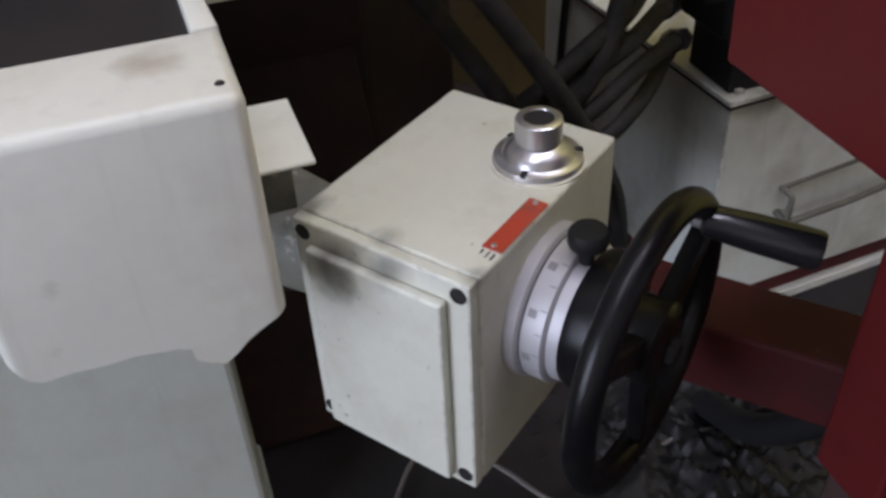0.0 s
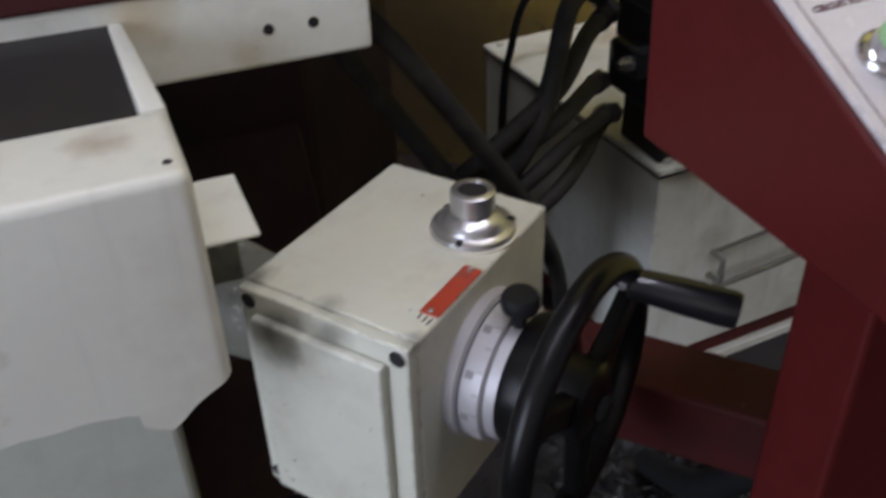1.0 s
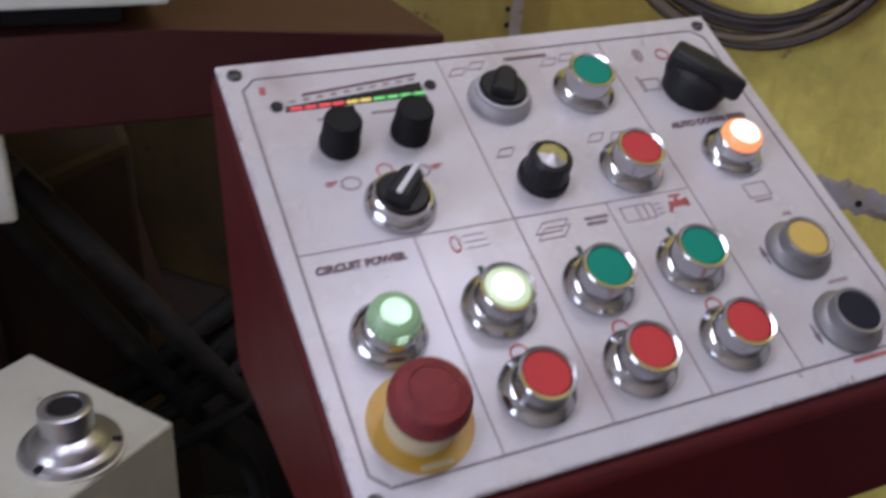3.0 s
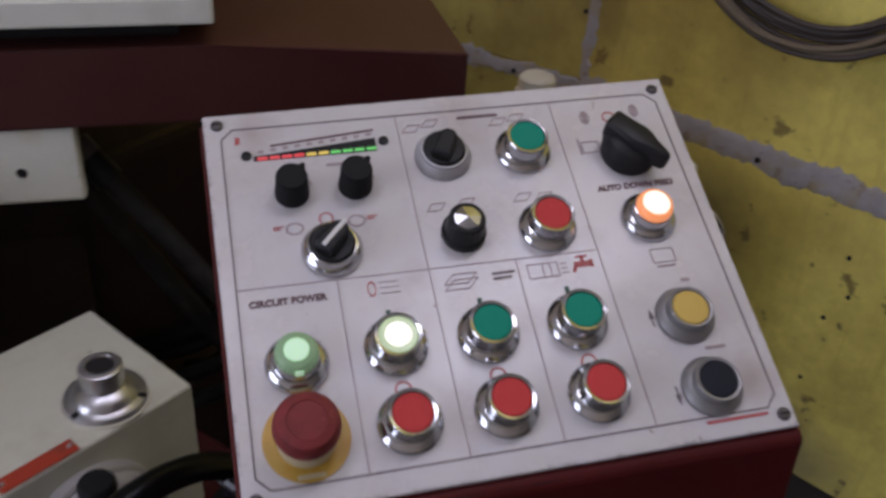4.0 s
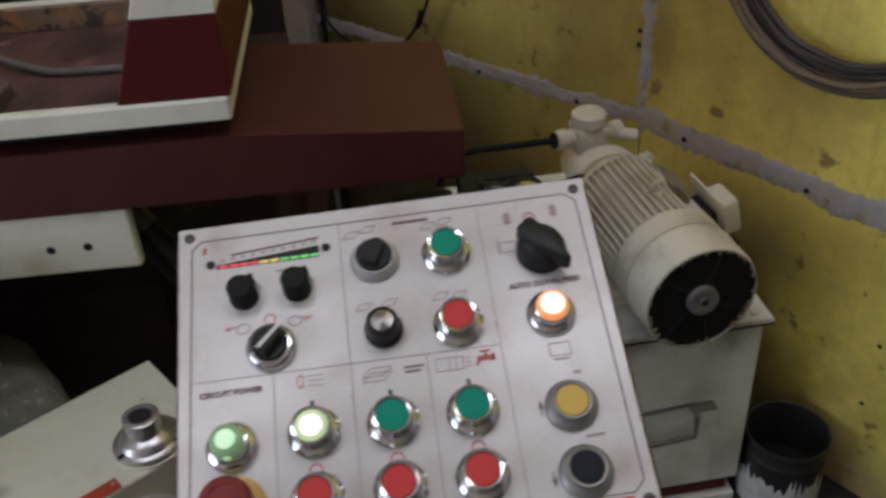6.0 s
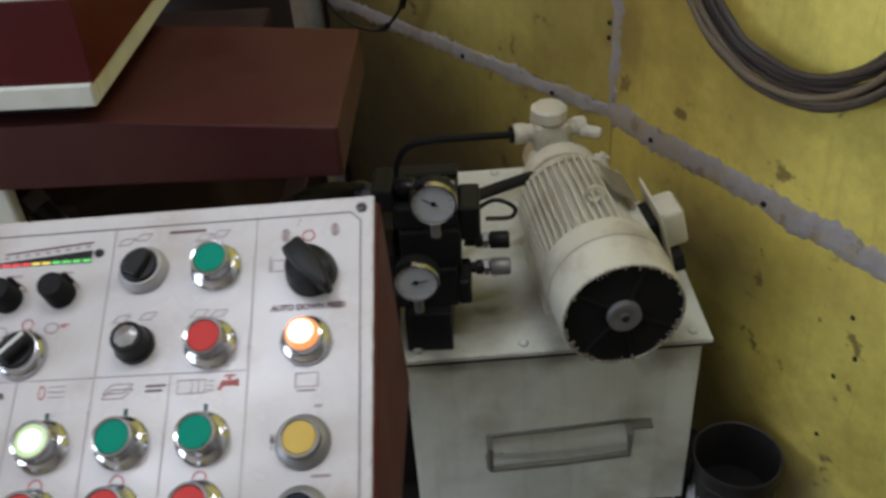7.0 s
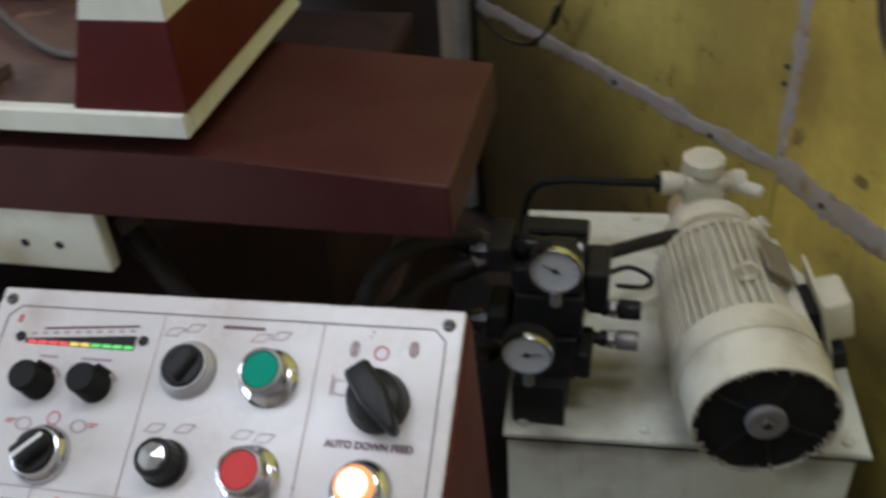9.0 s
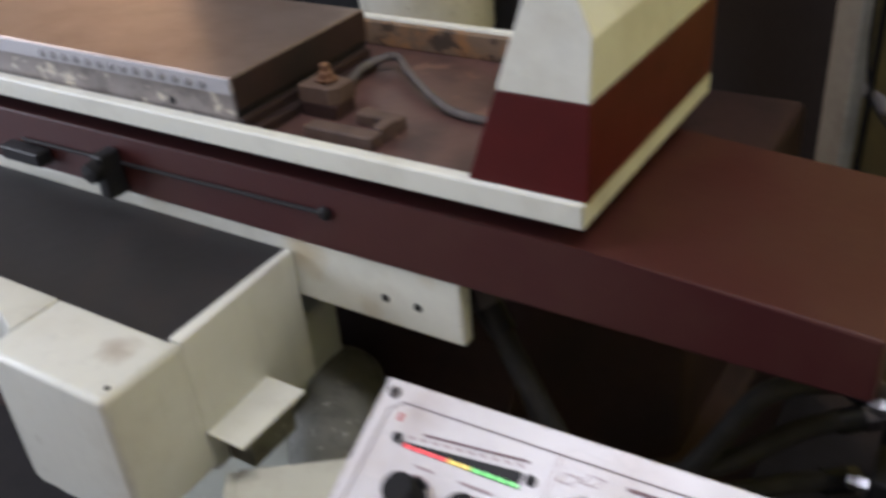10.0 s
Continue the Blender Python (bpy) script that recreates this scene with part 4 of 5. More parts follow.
for a in (30, 150, 270):
    part("spoke", prism([(0.02, -0.013), (0.097, -0.009), (0.097, 0.009), (0.02, 0.013)], 0.074, 0.088, 0.003), WHEEL_BLACK, rim).matrix_basis = pose(0, 0, 0, 0, 0, a)
part("hub_nut", lathe([(0.011, 0.094), (0.011, 0.100), (0.008, 0.102), (0, 0.102)], 6), BLACK_MATT, rim)
crank = part("crank_handle", lathe([(0.0055, 0.076), (0.0072, 0.084), (0.0112, 0.087), (0.0124, 0.098), (0.0136, 0.120), (0.0142, 0.150), (0.0140, 0.162), (0.0125, 0.1650), (0.0085, 0.1650), (0.0080, 0.1640), (0, 0.1640)], 32), BAKELITE, feed, "glossy black revolving crank handle", AXIS @ pose(0.058, 0.062, 0) @ pose(0, 0, 0, 6, 12, 0), True)
part("ferrule", lathe([(0.0070, 0.078), (0.0075, 0.086), (0.0060, 0.090)], 24), DULL_STEEL, crank, smooth=True)
thumb = part("locking_knob", lathe([(0.0050, -0.010), (0.0050, 0.004), (0.0130, 0.005), (0.0140, 0.008), (0.0138, 0.014), (0.0120, 0.017), (0, 0.0175)], 20), BLACK_MATT, feed, "black thumb knob on the dial", AXIS @ pose(-0.004, 0.060, 0.034, -90, 0, 0), True)
part("shaft_housing", lathe([(0.040, -0.004), (0.042, 0.03), (0.050, 0.10), (0.056, 0.16), (0.056, 0.24)], 36, pose(0.075, Wd, 0.090, -90)), GRIMY_SHADED_GREEN, feed, smooth=True)

# ---------- the machine: base, saddle front, way cover ----------
base = thing("grinder_base", "oily dark red cast machine base under the grinding table", "machine base")
# casting colours darkened to hold the shade under and behind the table
part("pedestal", prism([(-1.20, 0.62), (-0.12, 0.62), (0.02, 0.74), (0.02, 1.25), (-1.20, 1.25)], -0.05, 0.50, 0.012), OILY, base, "oily pedestal, darkened for the shade under the table")
part("foot_flange", prism([(-1.25, 0.54), (-0.10, 0.54), (0.06, 0.68), (0.06, 1.30), (-1.25, 1.30)], -0.05, 0.22, 0.01), OILY, base)
part("sloping_apron", prism([(0.50, 0.22), (0.62, 0.22), (0.62, 0.42)], -1.0, -0.13, 0.004, m=YZ), OILY, base)
part("saddle", box(-1.15, -0.13, 0.50, 1.05, 0.556, 0.626, 0.006), DARK, base)
part("column", box(-1.05, -0.25, 1.05, 1.50, 0.45, 1.9, 0.02), DARK, base)

bar = thing("saddle_front_bar", "cream bar with two bolt holes under the table edge", "machine part")
part("bar", box(-1.05, -0.095, 0.451, 0.468, 0.556, 0.627, 0.004, 3), CREAM, bar)
# added dark block fills the shaded space behind the bar
part("bearer", box(-1.05, -0.125, 0.468, 0.4995, 0.560, 0.626, 0.003), DARK, bar)
# dark discs in place of the shaded bolt holes
for x in (-0.181, -0.144):
    part("bolt_hole", lathe([(0.0048, 0), (0.0042, 0.0009), (0, 0.0010)], 14, pose(x, 0.4512, 0.587, 90)), DARK, bar)

cov = thing("way_cover", "cream way cover with a black sunken top", "machine cover")
CT = 0.613
front = bmesh.new()
ragged = [(-0.442, 0.4760), (-0.434, 0.4620), (-0.426, 0.4570), (-0.409, 0.4590), (-0.391, 0.4575), (-0.374, 0.4590), (-0.353, 0.4560), (-0.342, 0.4530), (-0.341, 0.4430), (-0.333, 0.4380), (-0.324, 0.4340), (-0.316, 0.4400), (-0.308, 0.4480), (-0.301, 0.4530), (-0.2815, 0.4640), (-0.2815, CT), (-0.442, CT)]
add_prism(front, ragged, -0.288, -0.200)
bmesh.ops.transform(front, matrix=FRONT, verts=front.verts)
soft_edges = [e for e in front.edges if all(v.co.z > CT - 0.001 for v in e.verts) or all(v.co.y < 0.206 and v.co.x > -0.282 for v in e.verts) or all(v.co.y < 0.206 and v.co.x < -0.441 for v in e.verts)]
bmesh.ops.bevel(front, geom=soft_edges, offset=0.008, segments=5, profile=0.5, affect="EDGES")
part("front", front, COVER_CREAM, cov, smooth=True)
part("side_arm", prism([(-0.2975, 0.2885), (-0.2815, 0.2885), (-0.2900, 0.450), (-0.3005, 0.450)], 0.457, CT - 0.0005, 0.002), COVER_CREAM, cov, smooth=True)
part("shell_wing", prism([(-0.442, 0.230), (-0.442, 0.286), (-0.73, 0.286), (-0.73, 0.280), (-0.54, 0.272)], 0.457, CT - 0.0006, 0.002), COVER_CREAM, cov, smooth=True)
part("sunken_top", prism([(0.2885, 0.572), (0.450, 0.572), (0.450, 0.6115), (0.2885, 0.600)], -0.80, -0.2985, 0.0008, 1, m=YZ), BELLOWS, cov, "black way cover sheet")
part("pin", lathe([(0.003, 0), (0.002, 0.001), (0, 0.0012)], 10, pose(-0.292, 0.216, CT)), DARK, cov)
foot = thing("cover_pedestal", "pale green-cream pedestal below the way cover", "machine part")
part("body", box(-0.64, -0.320, 0.420, 0.535, -0.05, 0.500, 0.010, 3), CREAM_GREEN, foot)
part("base_flange", box(-0.645, -0.316, 0.414, 0.5345, -0.05, -0.022, 0.004), CREAM_GREEN, foot)
step = thing("small_cover_plate", "small cream sheet plate on a green-cream bracket", "cover plate")
part("plate", box(-0.2900, -0.237, 0.289, 0.379, 0.5035, 0.507, 0.001, 1), CREAM, step)
# dark paint carries grime and the shade under the plate
part("web", box(-0.2900, -0.251, 0.310, 0.372, 0.457, 0.5035, 0.001, 1), GRIMY_SHADED_GREEN, step)

# ---------- the travelling table with chuck and splash guard ----------
TX = 0.247
table = thing("grinding_table", "dark red grinding table with a cream rimmed tray", "machine table", pose(TX, 0.447, 0))
part("table_body", prism([(-1.40, 0.628), (0.0, 0.628), (0.0, 0.683), (-0.22, 0.698), (-1.40, 0.698)], -0.235, 0.0, 0.003, m=FRONT), TABLE_RED, table)
# riser coloured dark to carry the shadow gap under the rim
part("tray_riser", box(-1.38, -0.250, 0.03, 0.22, 0.698, 0.714), DARK, table)
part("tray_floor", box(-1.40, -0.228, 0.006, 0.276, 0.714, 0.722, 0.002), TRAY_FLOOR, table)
part("front_rim", box(-1.42, -0.220, -0.004, 0.010, 0.717, 0.740, 0.0025), CREAM, table)
part("end_rim", box(-0.234, -0.220, 0.010, 0.288, 0.717, 0.740, 0.0025), CREAM, table)
part("back_wall", box(-1.42, -0.234, 0.271, 0.280, 0.722, 0.750, 0.0015), RUST_CREAM, table, "rust-flecked inner back of the tray")
part("back_rim", box(-1.42, -0.234, 0.2805, 0.292, 0.717, 0.753, 0.0025), CREAM, table)
groove = part("slot_rod", tube([(-0.93, -0.002, 0.664), (-0.482, -0.002, 0.670)], 0.0024, 8), DARK, table)
part("rod_end", lathe([(0.007, -0.004), (0.007, 0.003), (0.004, 0.006), (0, 0.006)], 12, pose(-0.482, -0.001, 0.670, 90)), BLACK, table)
dog = part("reversing_dog", box(-0.778, -0.760, -0.026, 0.0, 0.632, 0.684, 0.003), BLACK, table, "black reversing stop on the table front")
part("clamp_knob", lathe([(0.010, 0), (0.012, 0.004), (0.011, 0.014), (0, 0.016)], 16, pose(-0.769, -0.025, 0.668, 90)), BLACK_MATT, dog)
stop = part("second_stop", box(-0.955, -0.885, -0.020, 0.0, 0.642, 0.660, 0.003), BLACK, table)

chuck = thing("magnetic_chuck", "worn steel magnetic chuck with stained side on the table", "chuck", pose(TX + 0.014, 0.432, 0))
part("top_plate", box(-1.15, -0.596, 0.026, 0.234, 0.7675, 0.784, 0.0012), CHUCK_TOP, chuck, "ground steel chuck face")
part("body", box(-1.15, -0.599, 0.0275, 0.233, 0.722, 0.7675, 0.002), CHUCK_SIDE, chuck, "mottled rust-stained chuck side")
part("pole_strip", box(-1.15, -0.597, 0.0236, 0.0262, 0.7665, 0.7825, 0.0008, 1), DIAL, chuck, "pale steel pole strip")
for k in range(14):
    part("pole_rivet", lathe([(0.0050, 0), (0.0042, 0.0014), (0, 0.0018)], 12, pose(-0.634 - 0.0182 * k, 0.0236, 0.7735, 90)), DULL_STEEL, chuck)
part("end_face", box(-0.5985, -0.5945, 0.0265, 0.2335, 0.750, 0.7832, 0.0008, 1), OILY, chuck, "dark oily chuck end")
part("end_groove", box(-0.5985, -0.5970, 0.0285, 0.232, 0.7425, 0.750), DARK, chuck)
part("end_ledge", box(-0.5985, -0.5900, 0.028, 0.230, 0.733, 0.7425, 0.0012), OILY, chuck)
part("end_ledge", box(-0.5985, -0.5800, 0.030, 0.228, 0.722, 0.733, 0.0015), OILY, chuck)
# drain hole's shade drawn as a dark disc
part("drain_hole", lathe([(0.0045, 0), (0.004, 0.0006), (0, 0.0008)], 12, pose(-0.685, 0.0275, 0.747, 90)), DARK, chuck)

clamp = thing("strap_clamp", "rusty strap clamp with a bolt beside the chuck", "clamp", pose(-0.280, 0.526, 0.722))
part("strap", prism([(-0.038, 0.000), (0.000, 0.000), (0.007, 0.010), (0.007, 0.034), (-0.038, 0.034)], 0.014, 0.032, 0.0015), DUSTY_BROWN, clamp)
part("washer", lathe([(0.011, 0.034), (0.011, 0.036), (0, 0.036)], 20, pose(-0.014, 0.018, 0)), RUSTY, clamp)
part("bolt", lathe([(0.008, 0.036), (0.008, 0.042), (0.005, 0.043), (0.005, 0.050), (0, 0.051)], 6, pose(-0.014, 0.018, 0)), RUSTY, clamp)
part("packing", box(-0.036, 0.006, 0.0, 0.032, 0.0, 0.014, 0.001), OILY, clamp)
part("heel_arm", box(0.000, 0.080, -0.042, -0.024, 0.0, 0.013, 0.002), DUSTY_BROWN, clamp)
part("heel_side", box(0.068, 0.080, -0.024, 0.000, 0.0, 0.016, 0.002), DUSTY_BROWN, clamp)
part("heel_block", box(0.030, 0.080, 0.000, 0.016, 0.0, 0.013, 0.002), DUSTY_BROWN, clamp)

guard = thing("splash_guard", "cream splash guard with a dark red lower band", "splash guard", pose(0.031, 0.447, 0))
lower = [(-0.107, 0.740), (-0.002, 0.740), (-0.001, 0.820), (-0.078, 0.820)]
upper = [(-0.078, 0.820), (-0.001, 0.820), (0.001, 0.869), (-0.010, 0.896), (-0.045, 0.912)]
part("red_band", prism(lower, -0.280, 0.0, 0.001, 1, m=FRONT), RED, guard, "dark red lower band")
part("cream_hood", prism(upper, -0.280, 0.0, 0.001, 1, m=FRONT), CREAM, guard)
tagged(part("coolant_hose", tube([(-0.312, 0.596, 0.727), (-0.318, 0.636, 0.732), (-0.294, 0.660, 0.738), (-0.255, 0.628, 0.736), (-0.201, 0.592, 0.730), (-0.16, 0.576, 0.727), (-0.085, 0.572, 0.727)], 0.0046, 10), HOSE_GREY, smooth=True), "dark grey coolant hose lying beside the chuck", "hose")
spindle = thing("grinding_spindle_unit", "round cream spindle casing behind the grinding table", "machine")
part("casing", lathe([(0.098, 0.638), (0.098, 1.28), (0.09, 1.30), (0, 1.30)], 48, pose(-0.48, 1.00, 0)), MOTOR_CREAM, spindle, smooth=True)
part("band", lathe([(0.1005, 0.80), (0.1005, 0.83)], 48, pose(-0.48, 1.00, 0)), CREAM, spindle, smooth=True)

# ---------- hydraulic tank ----------
def at_tank(points, full=-9.0, none=-10.0):
    """Moves points with the tank's place; between x = none and x = full the shift fades in."""
    out = []
    for p in points:
        k = min(1.0, max(0.0, (p[0] - none) / (full - none)))
        q = Vector((p[0] - 0.007, p[1] + 0.016, p[2] - 0.035))
        out.append(tuple(Vector(p).lerp(q, k)))
    return out


TANK = pose(0.2697, 0.527, -0.035, 0, 0, 3.5)
tank = thing("hydraulic_tank", "cream steel hydraulic tank with a rod handle, on runners", "oil tank", TANK)
TW, TD = 0.392, 0.445
part("body", box(0.004, TW - 0.012, 0.004, TD - 0.004, 0.035, 0.3315, 0.002), TANK_CREAM, tank)
part("lid", box(0, TW, 0, TD, 0.334, 0.341, 0.0012), TANK_CREAM, tank)
part("gasket", box(-0.0004, TW + 0.0004, -0.0004, TD, 0.3312, 0.3342), DARK, tank)
for x in (0.022, 0.155, TW - 0.022):
    for y in (0.016, TD - 0.016):
        part("lid_bolt", lathe([(0.0065, 0.341), (0.0065, 0.345), (0.004, 0.346), (0, 0.346)], 6, pose(x, y, 0)), TANK_CREAM, tank)
part("runner", box(0.004, TW - 0.012, 0.004, 0.040, -0.015, -0.001, 0.001), CREAM, tank)
part("plinth", box(0.014, TW - 0.022, 0.016, TD - 0.014, -0.001, 0.035, 0.001), RED, tank)
part("runner", box(0.006, TW - 0.012, TD - 0.045, TD - 0.02, -0.015, -0.001, 0.001), CREAM, tank)
handle = part("rod_handle", tube([(0.105, 0.006, 0.154), (0.105, -0.018, 0.152), (0.105, -0.018, 0.150), (0.200, -0.019, 0.155), (0.292, -0.018, 0.162), (0.292, -0.018, 0.200), (0.292, 0.006, 0.202)], 0.0046, 10, 1), HANDLE_GREY, tank, "bent rod handle on the tank front", smooth=True)
part("handle_end", tube([(0.105, -0.018, 0.151), (0.1055, -0.018, 0.190), (0.106, 0.006, 0.192)], 0.0042, 10, 1), HANDLE_GREY, handle, smooth=True)
# thin grey-brown rod along the handle's upper line
part("weld_strip", tube([(0.104, 0.001, 0.193), (0.150, 0.0005, 0.196), (0.200, 0.0, 0.199), (0.250, 0.0005, 0.202), (0.294, 0.001, 0.205)], 0.0026, 8), HANDLE_GREY, handle, smooth=True)
part("tab", box(0.290, 0.324, -0.012, 0.006, 0.1995, 0.2040, 0.001, 1), HANDLE_GREY, handle)

# motor and pump along one axis (local z) lying on the lid
motor = thing("pump_motor", "cream finned electric motor with a black fan grille", "electric motor", Matrix.Translation((0.540, 0.510, 0.384)) @ pose(0, 0, 0, 0, 0, 9) @ pose(0, 0, 0, -90))
# local: z runs back along the axis, -y is up
part("fan_cowl", lathe([(0.0725, 0.002), (0.0725, -0.001), (0.0750, 0.001), (0.0765, 0.008), (0.0765, 0.020), (0.0765, 0.048), (0.0775, 0.050), (0.0775, 0.054), (0.0765, 0.056), (0.0765, 0.094), (0.068, 0.096)], 56), MOTOR_CREAM, motor, smooth=True)
part("cowl_seam", lathe([(0.0766, 0.0565), (0.0772, 0.0575), (0.0766, 0.0585)], 56), NAME_TAN, motor)
grille = part("fan_grille", lathe([(0.0725, 0.0004), (0.0725, 0.0035), (0.0, 0.0035)], 56), BLACK_MATT, motor, "black fan opening")
teeth = bmesh.new()
for k in range(74):
    a = 2 * math.pi * (k + 0.5 * random.random()) / 74
    r0 = 0.0725 - 0.0070 * random.random() ** 1.6
    half = random.uniform(0.010, 0.026)
    vs = [teeth.verts.new((r * math.cos(a + d), r * math.sin(a + d), z)) for z in (-0.0012, 0.0012) for r, d in ((r0, -half * 0.7), (0.0740, -half * 1.5), (0.0740, half * 1.5), (r0, half * 0.5))]
    for f in ((0, 1, 2, 3), (7, 6, 5, 4), (0, 4, 5, 1), (1, 5, 6, 2), (2, 6, 7, 3), (3, 7, 4, 0)):
        teeth.faces.new([vs[i] for i in f])
for a in (25, 78, 131, 214, 290):
    part("fan_blade", box(0.019, 0.071, -0.0022, 0.0022, 0.0022, 0.0034, 0.0004, 1), BLACK, motor, m=pose(0, 0, 0, 0, 0, a))
part("ragged_edge", teeth, NAME_TAN, motor)
part("fan_hub", lathe([(0.0, -0.006), (0.006, -0.006), (0.0065, -0.003), (0.0140, -0.006), (0.0200, -0.005), (0.0205, 0.003)], 32), DULL_STEEL, motor, smooth=True)
part("shaft_centre", lathe([(0, -0.0075), (0.0045, -0.0072), (0.005, -0.005)], 16), DARK, motor)
part("stator", lathe([(0.064, 0.092), (0.064, 0.255), (0.060, 0.262)], 48), MOTOR_CREAM, motor, smooth=True)
for k in range(44):
    a = 360 * k / 44
    if 288 < a < 322:
        continue
    part("cooling_fin", box(0.060, 0.0755, -0.0014, 0.0014, 0.095, 0.2515, 0.0005, 1), MOTOR_CREAM, motor, m=pose(0, 0, 0, 0, 0, a))
part("end_bell", lathe([(0.058, 0.2505), (0.069, 0.2505), (0.070, 0.255), (0.068, 0.262), (0.054, 0.268), (0.049, 0.272), (0.049, 0.312)], 48), MOTOR_CREAM, motor, smooth=True)
part("name_plate", box(-0.020, 0.020, -0.0795, -0.0765, 0.150, 0.215, 0.001, 1), NAME_TAN, motor, m=pose(0, 0, 0, 0, 0, 34))
part("lifting_eye", tube([(0.010 * math.cos(2 * math.pi * k / 14), -0.082 + 0.010 * math.sin(2 * math.pi * k / 14), 0.140) for k in range(15)], 0.0030, 8, 2), MOTOR_CREAM, motor, m=pose(0, 0, 0, 0, 0, 0), smooth=True)
tbox = part("terminal_box", box(0.089, 0.120, -0.028, 0.028, 0.118, 0.170, 0.007, 3), MOTOR_CREAM, motor, m=pose(0, 0, 0, 0, 0, -14), smooth=True)
part("flange_plate", box(0.0855, 0.0888, -0.046, 0.064, 0.098, 0.188, 0.001, 1), MOTOR_CREAM, tbox)
# dark block stands for the shaded gap below the terminal box
part("cover_seal", box(0.090, 0.106, 0.030, 0.056, 0.104, 0.184, 0.002), DARK, tbox)
part("neck", box(0.060, 0.0853, -0.020, 0.020, 0.118, 0.170), DARK, tbox)
for x in (-1, 1):
    part("foot", box(x * 0.052 - 0.016, x * 0.052 + 0.016, 0.052, 0.0805, 0.110, 0.245, 0.003), MOTOR_CREAM, motor)
pump = part("pump", lathe([(0.049, 0.286), (0.057, 0.288), (0.057, 0.316), (0.044, 0.326), (0.040, 0.385), (0.030, 0.398), (0, 0.398)], 36), MOTOR_CREAM, motor, "cream painted hydraulic pump", smooth=True)
part("rust_band", lathe([(0.0500, 0.273), (0.0500, 0.2865)], 36), RUSTY, pump)
part("port_block", box(-0.030, 0.020, -0.072, -0.030, 0.338, 0.384, 0.005), MOTOR_CREAM, pump)
part("port_cap", lathe([(0.023, 0), (0.027, 0.003), (0.027, 0.018), (0.022, 0.022), (0, 0.022)], 10, pose(-0.006, -0.072, 0.360, 90)), MOTOR_CREAM, pump, smooth=True)
for x, s in ((-0.030, -1), (0.020, 1)):
    fit = part("elbow_fitting", lathe([(0.013, 0), (0.013, 0.010), (0.0155, 0.012), (0.0155, 0.026), (0.013, 0.028), (0, 0.028)], 14, pose(x, -0.054, 0.360, 0, 90 * s, 0)), MOTOR_CREAM, pump, smooth=True)
    if s < 0:
        part("hose_end", lathe([(0.012, 0.028), (0.012, 0.034), (0, 0.034)], 12, pose(x, -0.054, 0.360, 0, 90 * s, 0)), BLACK_MATT, fit)
part("relief_valve", lathe([(0.006, -0.012), (0.008, 0), (0.0095, 0.003), (0.0095, 0.026), (0.007, 0.030), (0, 0.030)], 12, pose(0.040, -0.052, 0.352, 0, 125, 0)), MOTOR_CREAM, pump, smooth=True)
part("drain_plug", lathe([(0.013, -0.02), (0.013, 0.010), (0.009, 0.012), (0.009, 0.018), (0, 0.019)], 8, pose(0.040, -0.044, 0.266, 90, 0, 40)), MOTOR_CREAM, pump)
tagged(part("suction_pipe", tube([(0.455, 0.854, 0.440), (0.419, 0.856, 0.438), (0.36, 0.858, 0.435), (0.306, 0.86, 0.432), (0.272, 0.865, 0.42), (0.254, 0.87, 0.39), (0.245, 0.88, 0.33), (0.24, 0.89, 0.27), (0.238, 0.90, 0.10), (0.236, 0.90, -0.044)], 0.0055, 12), BLACK_MATT, smooth=True), "thin black pipe bending down from the pump behind the tank", "pipe")

# ---------- valve stack with gauges ----------
stack = thing("valve_stack", "black hydraulic valve stack with two pressure gauges on the tank", "valve block", pose(0.280, 0.530, 0.306))
part("subplate", box(-0.002, 0.056, 0.016, 0.100, 0.0, 0.060, 0.002), BLACK, stack)
part("valve_body", box(-0.010, 0.066, 0.030, 0.130, 0.060, 0.118, 0.003), BLACK, stack)
part("valve_body", box(0.000, 0.072, 0.034, 0.135, 0.119, 0.170, 0.003), BLACK, stack)
part("valve_body", box(-0.004, 0.070, 0.040, 0.140, 0.171, 0.200, 0.003), BLACK, stack)
part("solenoid", box(-0.032, -0.008, 0.034, 0.090, 0.104, 0.140, 0.004), BLACK, stack)
part("solenoid", box(-0.028, -0.004, 0.036, 0.092, 0.196, 0.228, 0.004), BLACK, stack)
spool = part("spool_housing", lathe([(0, -0.030), (0.011, -0.030), (0.0125, -0.027), (0.0125, -0.006), (0.0105, -0.005), (0.0105, 0.004), (0.0125, 0.005), (0.0125, 0.032), (0.010, 0.035), (0, 0.035)], 24, pose(0.027, 0.064, 0.213, 0, 90, 0)), BAKELITE, stack, smooth=True)
part("end_plug", lathe([(0.008, 0.035), (0.008, 0.040), (0, 0.041)], 6, pose(0.027, 0.064, 0.213, 0, 90, 0)), DULL_STEEL, spool)
part("solenoid", box(0.070, 0.096, 0.055, 0.112, 0.140, 0.188, 0.004), BLACK, stack)
part("side_lug", box(0.066, 0.082, 0.030, 0.080, 0.062, 0.098, 0.004), BLACK, stack)
